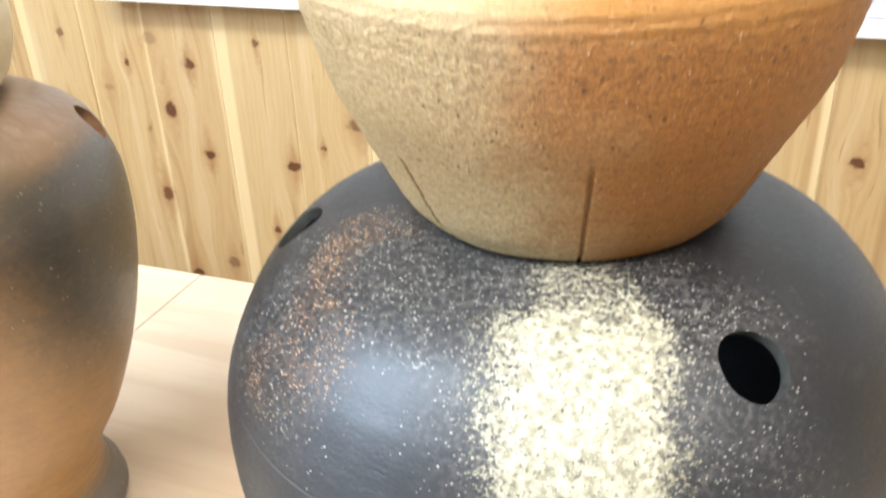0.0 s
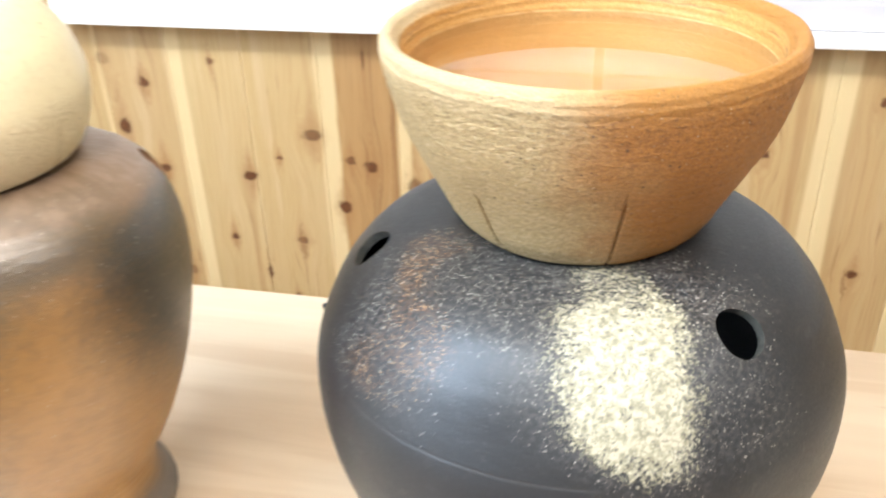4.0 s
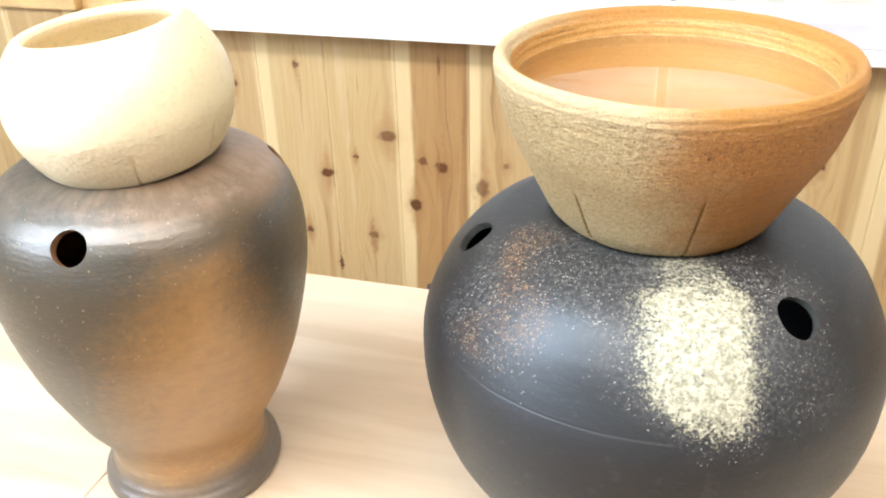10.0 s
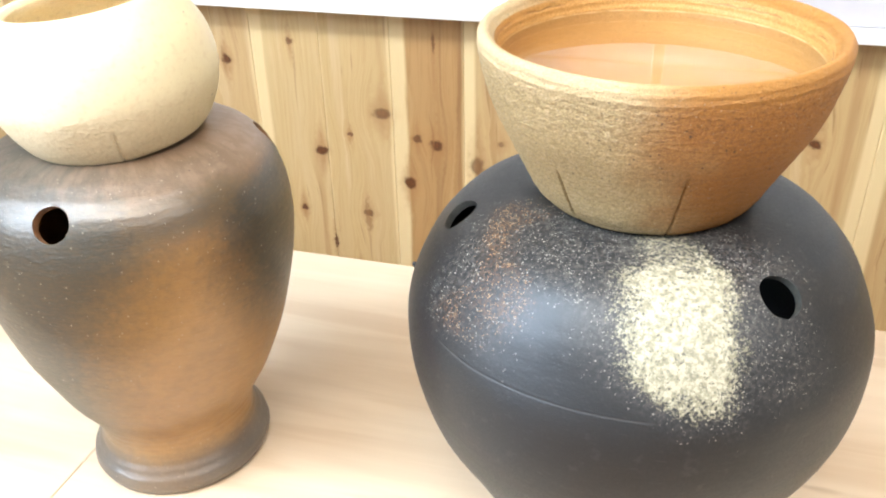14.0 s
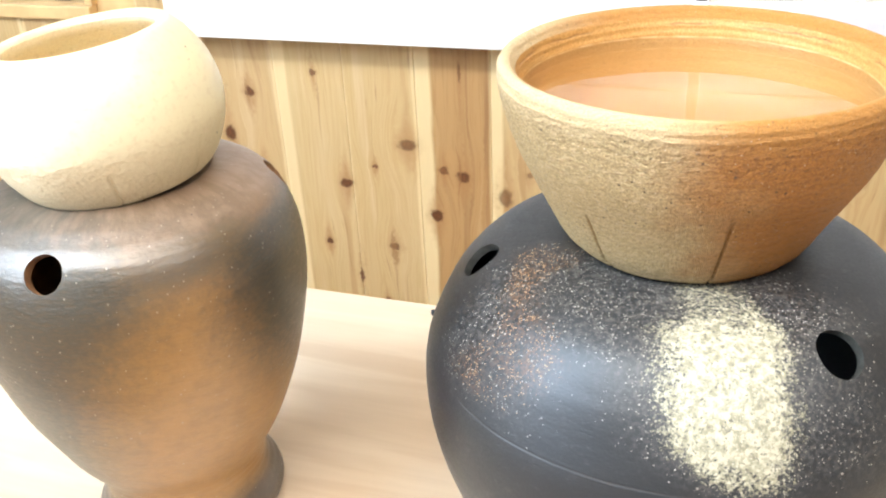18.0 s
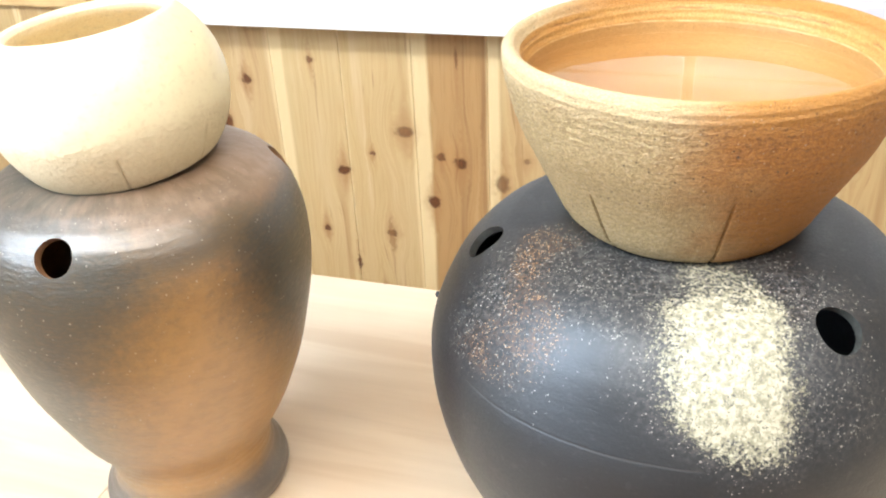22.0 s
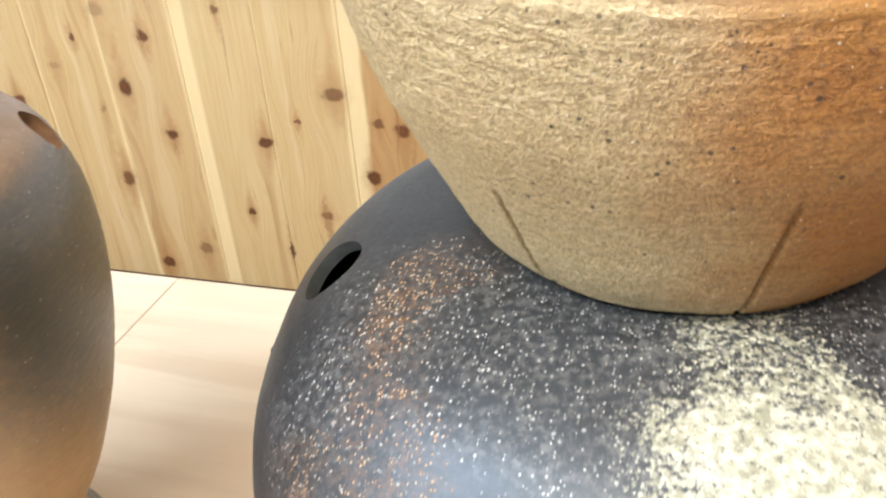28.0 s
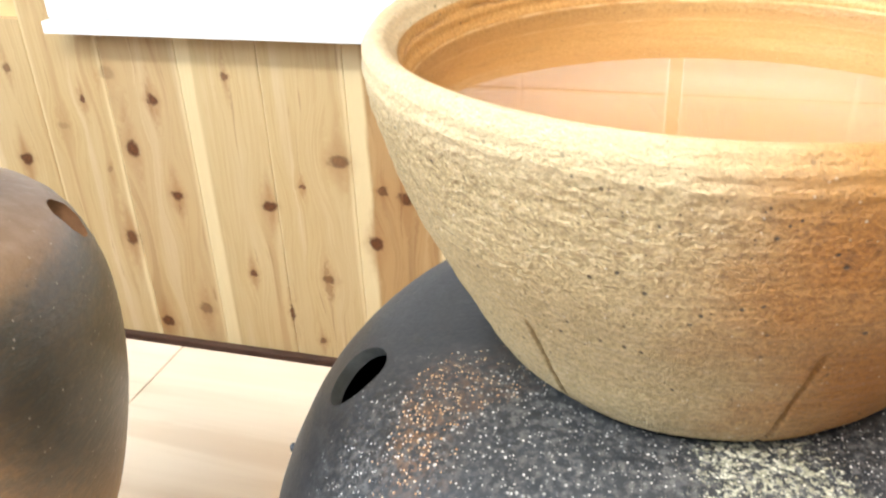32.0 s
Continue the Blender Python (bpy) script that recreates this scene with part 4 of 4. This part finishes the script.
# ---- low tables ----
def low_table(x0, x1, y0, y1):
    t = thing("low_table", ((x0 + x1) / 2, (y0 + y1) / 2, 0), "low table with a pale smooth wooden top", "table", "low tables side by side")
    w, d = (x1 - x0) / 2, (y1 - y0) / 2
    top = part("tabletop", box((-w, -d, TABLE - 0.028), (w, d, TABLE), 0.0012, 2), TABLE_WOOD, t)
    top["seed"] = x0 * 3.7
    for sx in (-1, 1):
        part("apron", box((sx * (w - 0.06) - 0.01, -d + 0.07, TABLE - 0.085), (sx * (w - 0.06) + 0.01, d - 0.07, TABLE - 0.0285), 0.001), FRAME_WOOD, t)
        part("apron", box((-w + 0.0705, sx * (d - 0.06) - 0.01, TABLE - 0.085), (w - 0.0705, sx * (d - 0.06) + 0.01, TABLE - 0.0285), 0.001), FRAME_WOOD, t)
        for sy in (-1, 1):
            cx, cy = sx * (w - 0.04), sy * (d - 0.04)
            part("leg", box((cx - 0.02, cy - 0.02, 0.0), (cx + 0.02, cy + 0.02, TABLE - 0.0285), 0.003), FRAME_WOOD, t)
    return t


low_table(-1.2882, -0.3882, 0.150, 0.622)
low_table(-0.3875, 0.8125, 0.150, 0.622)


# ---- the dark jar with its bowl of water ----
def holes(azimuths, z, r_at, radius, rise):
    """Cutters through the shoulder at the given azimuths, square to the surface."""
    out = []
    for az in azimuths:
        a = radians(az)
        way = Vector((math.cos(a) * math.cos(rise), math.sin(a) * math.cos(rise), math.sin(rise)))
        at = Vector((math.cos(a) * r_at, math.sin(a) * r_at, z))
        out.append((at - way * 0.035, at + way * 0.04, radius))
    return out


def shell(outer, thick, floor):
    """The line of a pot: up the outside, over the lip and down the inside."""
    inner = []
    for (r, z), (r2, z2) in zip(outer, outer[1:]):
        d = Vector((r2 - r, z2 - z))
        if d.length < 1e-7:
            continue
        n = Vector((-d.y, d.x)).normalized()
        q = Vector(((r + r2) / 2, (z + z2) / 2)) + n * thick
        if q.y > floor and q.x > 0.004:
            inner.append((q.x, q.y))
    return [(0, 0)] + outer + inner[::-1] + [(0, floor)]


black_line = curve_through([(0.057, 0.0), (0.0642, 0.0025), (0.0706, 0.0095), (0.0845, 0.0345), (0.0980, 0.0595), (0.1110, 0.0845), (0.1238, 0.1095), (0.1317, 0.1345),
                            (0.1346, 0.1595), (0.1325, 0.1845), (0.1225, 0.2095), (0.1140, 0.2225), (0.1030, 0.2335), (0.0925, 0.2388), (0.0830, 0.2414), (0.0700, 0.2437), (0.0600, 0.2446), (0.0500, 0.2446)], 6)


def black_warp(a, r, z, k):
    d = wobble(a, z, 3.0, 1.6, 0.0011) + 0.00008 * math.sin(z * 900 + 0.7 * math.sin(a * 2))
    # a thin scored line round the belly
    if -2.5 < (a - 2 * math.pi if a > math.pi else a) < -1.4:
        d -= 0.0003 * math.exp(-((z - 0.1902) / 0.0011) ** 2)
    return d


me = link_mesh("dark_jar", turned(shell(black_line, 0.0042, 0.009), 224, black_warp), BLACK_CLAY, True)
me = drill(me, holes((-45.0, -164.0, 75.0), 0.2322, 0.1022, 0.0113, radians(46)), LIT_HOLE_CLAY)
dark_jar = jar_of("dark_jar", me, (*JAR, TABLE), 0, "round charcoal-black pottery jar with ash speckles and side holes")

bead_bm = bmesh.new()
bmesh.ops.create_icosphere(bead_bm, subdivisions=3, radius=0.0016)
for v in bead_bm.verts:
    v.co = Vector((v.co.x * 0.9, v.co.y, v.co.z * 1.25)) * (1 + 0.12 * noise.noise(v.co * 400)) + Vector((-0.1314, -0.016, 0.1868))
part("clay_bead", bead_bm, BLACK_CLAY, dark_jar, "small dark drip of glaze", True)

BOWL_Z = 0.2454    # height of the bowl's foot above the table


GROOVES = [(-73.5, 0.0445), (-120.0, 0.0375), (-24.0, 0.0345), (19.0, 0.040), (62.0, 0.042), (108.0, 0.038), (154.0, 0.041), (-165.0, 0.039)]


def bowl_warp(a, r, z, k):
    d = wobble(a, z, 8.0, 2.2, 0.0009) + 0.0002 * math.sin(z * 1500 + math.sin(a * 3))
    if 0 < k < BOWL_OUT:
        d += 0.0002 * noise.noise(Vector((math.cos(a) * 3, math.sin(a) * 3, z * 420)))
        for at, top in GROOVES:
            off = math.atan2(math.sin(a - radians(at)), math.cos(a - radians(at)))
            if z < top:
                d -= 0.0022 * math.exp(-(off * r / 0.00055) ** 2) * min(1, (top - z) / 0.005)
    return d


bowl_out = curve_through([(0.0, 0.0), (0.030, 0.0), (0.0540, 0.0003), (0.0586, 0.0026), (0.0638, 0.0085), (0.0714, 0.023), (0.0793, 0.038), (0.0862, 0.052), (0.0907, 0.0665),
                          (0.0936, 0.080), (0.0943, 0.0858), (0.0936, 0.0898), (0.0914, 0.0916), (0.0886, 0.0907), (0.0860, 0.0874), (0.0845, 0.0835)], 6)
BOWL_OUT = len(bowl_out) - 18
bowl_in = curve_through([(0.0845, 0.0835), (0.0837, 0.0795), (0.0826, 0.074), (0.0795, 0.058), (0.0725, 0.040), (0.0615, 0.022), (0.0450, 0.011), (0.020, 0.008), (0.0, 0.008)], 5)
bowl = tagged(new("bowl", link_mesh("bowl", turned([(r * 0.9977, z * 1.011) for r, z in bowl_out + bowl_in[1:]], 1280, bowl_warp), BOWL_CLAY, True)),
              "sandy orange and tan pottery bowl with grooves, on the dark jar", "bowl")
bowl.matrix_world = pose(*BOWL, TABLE + BOWL_Z, 0.6)
line_inside(bowl.data, BOWL_INSIDE, 0.004, 0.0868)

WATER_Z = 0.0745
water_bm = turned([(0.0, WATER_Z)] + [(r, z) for r, z in [(0.02, WATER_Z), (0.05, WATER_Z), (0.078, WATER_Z), (0.0820, WATER_Z + 0.0002), (0.0837, WATER_Z + 0.0014)]], 128)
bm2 = turned(curve_through([(0.0837, WATER_Z + 0.0014), (0.0832, 0.0735), (0.0802, 0.058), (0.0732, 0.040), (0.0622, 0.022), (0.0455, 0.0112), (0.020, 0.0082), (0.0, 0.0082)], 3), 128)
me = bpy.data.meshes.new("piece")
bm2.to_mesh(me)
bm2.free()
water_bm.from_mesh(me)
bpy.data.meshes.remove(me)
bmesh.ops.remove_doubles(water_bm, verts=water_bm.verts[:], dist=1e-5)
bmesh.ops.recalc_face_normals(water_bm, faces=water_bm.faces[:])
water = tagged(new("water", link_mesh("water", water_bm, WATER, True)), "clear still water standing in the orange bowl", "water")
water.visible_shadow = False
water.location, water.scale = (*BOWL, TABLE + BOWL_Z), (1.03, 1.03, 1.0)

# ---- the brown jar with its pale bowl ----
brown_line = curve_through([(0.057, 0.0), (0.0632, 0.002), (0.0655, 0.0075), (0.0645, 0.0135), (0.0605, 0.0195), (0.0570, 0.026), (0.0558, 0.034), (0.0575, 0.044), (0.0618, 0.055), (0.0725, 0.074), (0.0812, 0.094), (0.0888, 0.114),
                            (0.0945, 0.134), (0.0991, 0.154), (0.1020, 0.174), (0.1032, 0.194), (0.1021, 0.214), (0.0958, 0.234), (0.0870, 0.2452), (0.0760, 0.2524), (0.0660, 0.2562), (0.0590, 0.2576), (0.0545, 0.2577), (0.0530, 0.2566), (0.0480, 0.2549), (0.0400, 0.2544)], 6)
me = link_mesh("brown_jar", turned(shell(brown_line, 0.006, 0.012), 224, lambda a, r, z, k: wobble(a, z, 5.0, 1.5, 0.0009) + 0.0002 * math.sin(z * 1000)), BROWN_CLAY, True)
me = drill(me, holes((-80.5, 39.5, 159.5), 0.238, 0.0918, 0.0108, radians(36)), BARE_CLAY)
brown_jar = jar_of("brown_jar", me, (*JAR_B, TABLE), 0.030, "brown and smoke-grey pottery jar with a flared foot and side holes")


def pale_warp(a, r, z, k):
    d = wobble(a, z, 1.0, 2.0, 0.0010)
    if 0 < k < PALE_OUT:
        d += 0.0003 * noise.noise(Vector((math.cos(a) * 3, math.sin(a) * 3, z * 300)))
        for at in (-56, -8, 44, 92, 138, -176, -128):
            off = math.atan2(math.sin(a - radians(at)), math.cos(a - radians(at)))
            if z < 0.027:
                d -= 0.0018 * math.exp(-(off * r / 0.0007) ** 2) * min(1, (0.027 - z) / 0.006)
    return d


pale_out = curve_through([(0.0, 0.0), (0.025, 0.0), (0.0450, 0.0008), (0.0538, 0.0075), (0.0606, 0.0195), (0.0642, 0.0330), (0.0648, 0.0450), (0.0622, 0.0600), (0.0560, 0.0735),
                          (0.0500, 0.0815), (0.0462, 0.0842), (0.0428, 0.0838), (0.0408, 0.0810)], 6)
PALE_OUT = len(pale_out) - 12
pale_in = curve_through([(0.0408, 0.0810), (0.0425, 0.076), (0.0520, 0.064), (0.0575, 0.046), (0.0555, 0.030), (0.0440, 0.014), (0.020, 0.008), (0.0, 0.008)], 5)
pale_bowl = tagged(new("pale_bowl", link_mesh("pale_bowl", turned([(r * 1.049, z * 1.0286) for r, z in pale_out + pale_in[1:]], 512, pale_warp), PALE_CLAY, True)),
                   "cream-coloured rounded pottery bowl, slightly tilted on the brown jar", "bowl")
line_inside(pale_bowl.data, PALE_INSIDE, 0.004, 0.0838)
pale_bowl.matrix_world = pose(-0.3206, 0.3337, TABLE + 0.2552, 3.05, -5.55, 0)

# ---- boards of the panelling ----
BOARD = 0.1065


def board_mesh(z0, z1, x0=0.0, x1=BOARD):
    c = 0.0016
    bm = bmesh.new()
    outline = [(x0, 0.012), (x0, c), (x0 + c, 0.0), (x1 - c, 0.0), (x1, c), (x1, 0.012)]
    rows = [[bm.verts.new((x, y, z)) for x, y in outline] for z in (z0, z1)]
    n = len(outline)
    for i in range(n):
        bm.faces.new((rows[0][i], rows[0][(i + 1) % n], rows[1][(i + 1) % n], rows[1][i]))
    bm.faces.new(rows[0])
    bm.faces.new(rows[1][::-1])
    bmesh.ops.recalc_face_normals(bm, faces=bm.faces[:])
    return link_mesh("board", bm, CEDAR)


below, tall = board_mesh(0.0875, 0.5262), board_mesh(0.0875, 2.399)
below2 = board_mesh(0.0875, 0.5345)
tones = {0: (1.0, 0.020, 0.002), -1: (0.10, 0.0, 0.004), -2: (0.05, 0.019, 0.0), -3: (0.35, 0.0, 0.003), -4: (0.15, 0.004, 0.006), -5: (0.10, 0.018, 0.0), 1: (0.30, 0.016, 0.012),
         5: (0.25, 0.0, 0.016), 6: (0.35, 0.020, 0.0)}
rng = random.Random(4)
for k in range(-15, 23):
    x = -0.387 + BOARD * k
    if x < X0 or x + BOARD > X1:
        continue
    if x + BOARD <= W1[0] + 0.03 and x >= W2[1] - 0.03:
        mesh = tall
    elif x < W2[1]:
        mesh = below2
    else:
        mesh = below
    tone, sl, sr = tones.get(k, (rng.random() * 0.5, rng.choice((0, 0.004, 0.018)), rng.choice((0, 0.003, 0.010))))
    meshes = [mesh]
    if mesh is below and x < W1[0]:
        # the board notched round the window's corner goes on beside it
        meshes.append(board_mesh(0.5263, 2.399, 0.0, W1[0] - x - 0.0005))
    for piece in meshes:
        b = new("board", piece)
        b.location = (x, WALL, 0)
        b.parent = wall_north
        b["seed"], b["tone"], b["sap_left"], b["sap_right"] = k * 1.37, tone, sl, sr
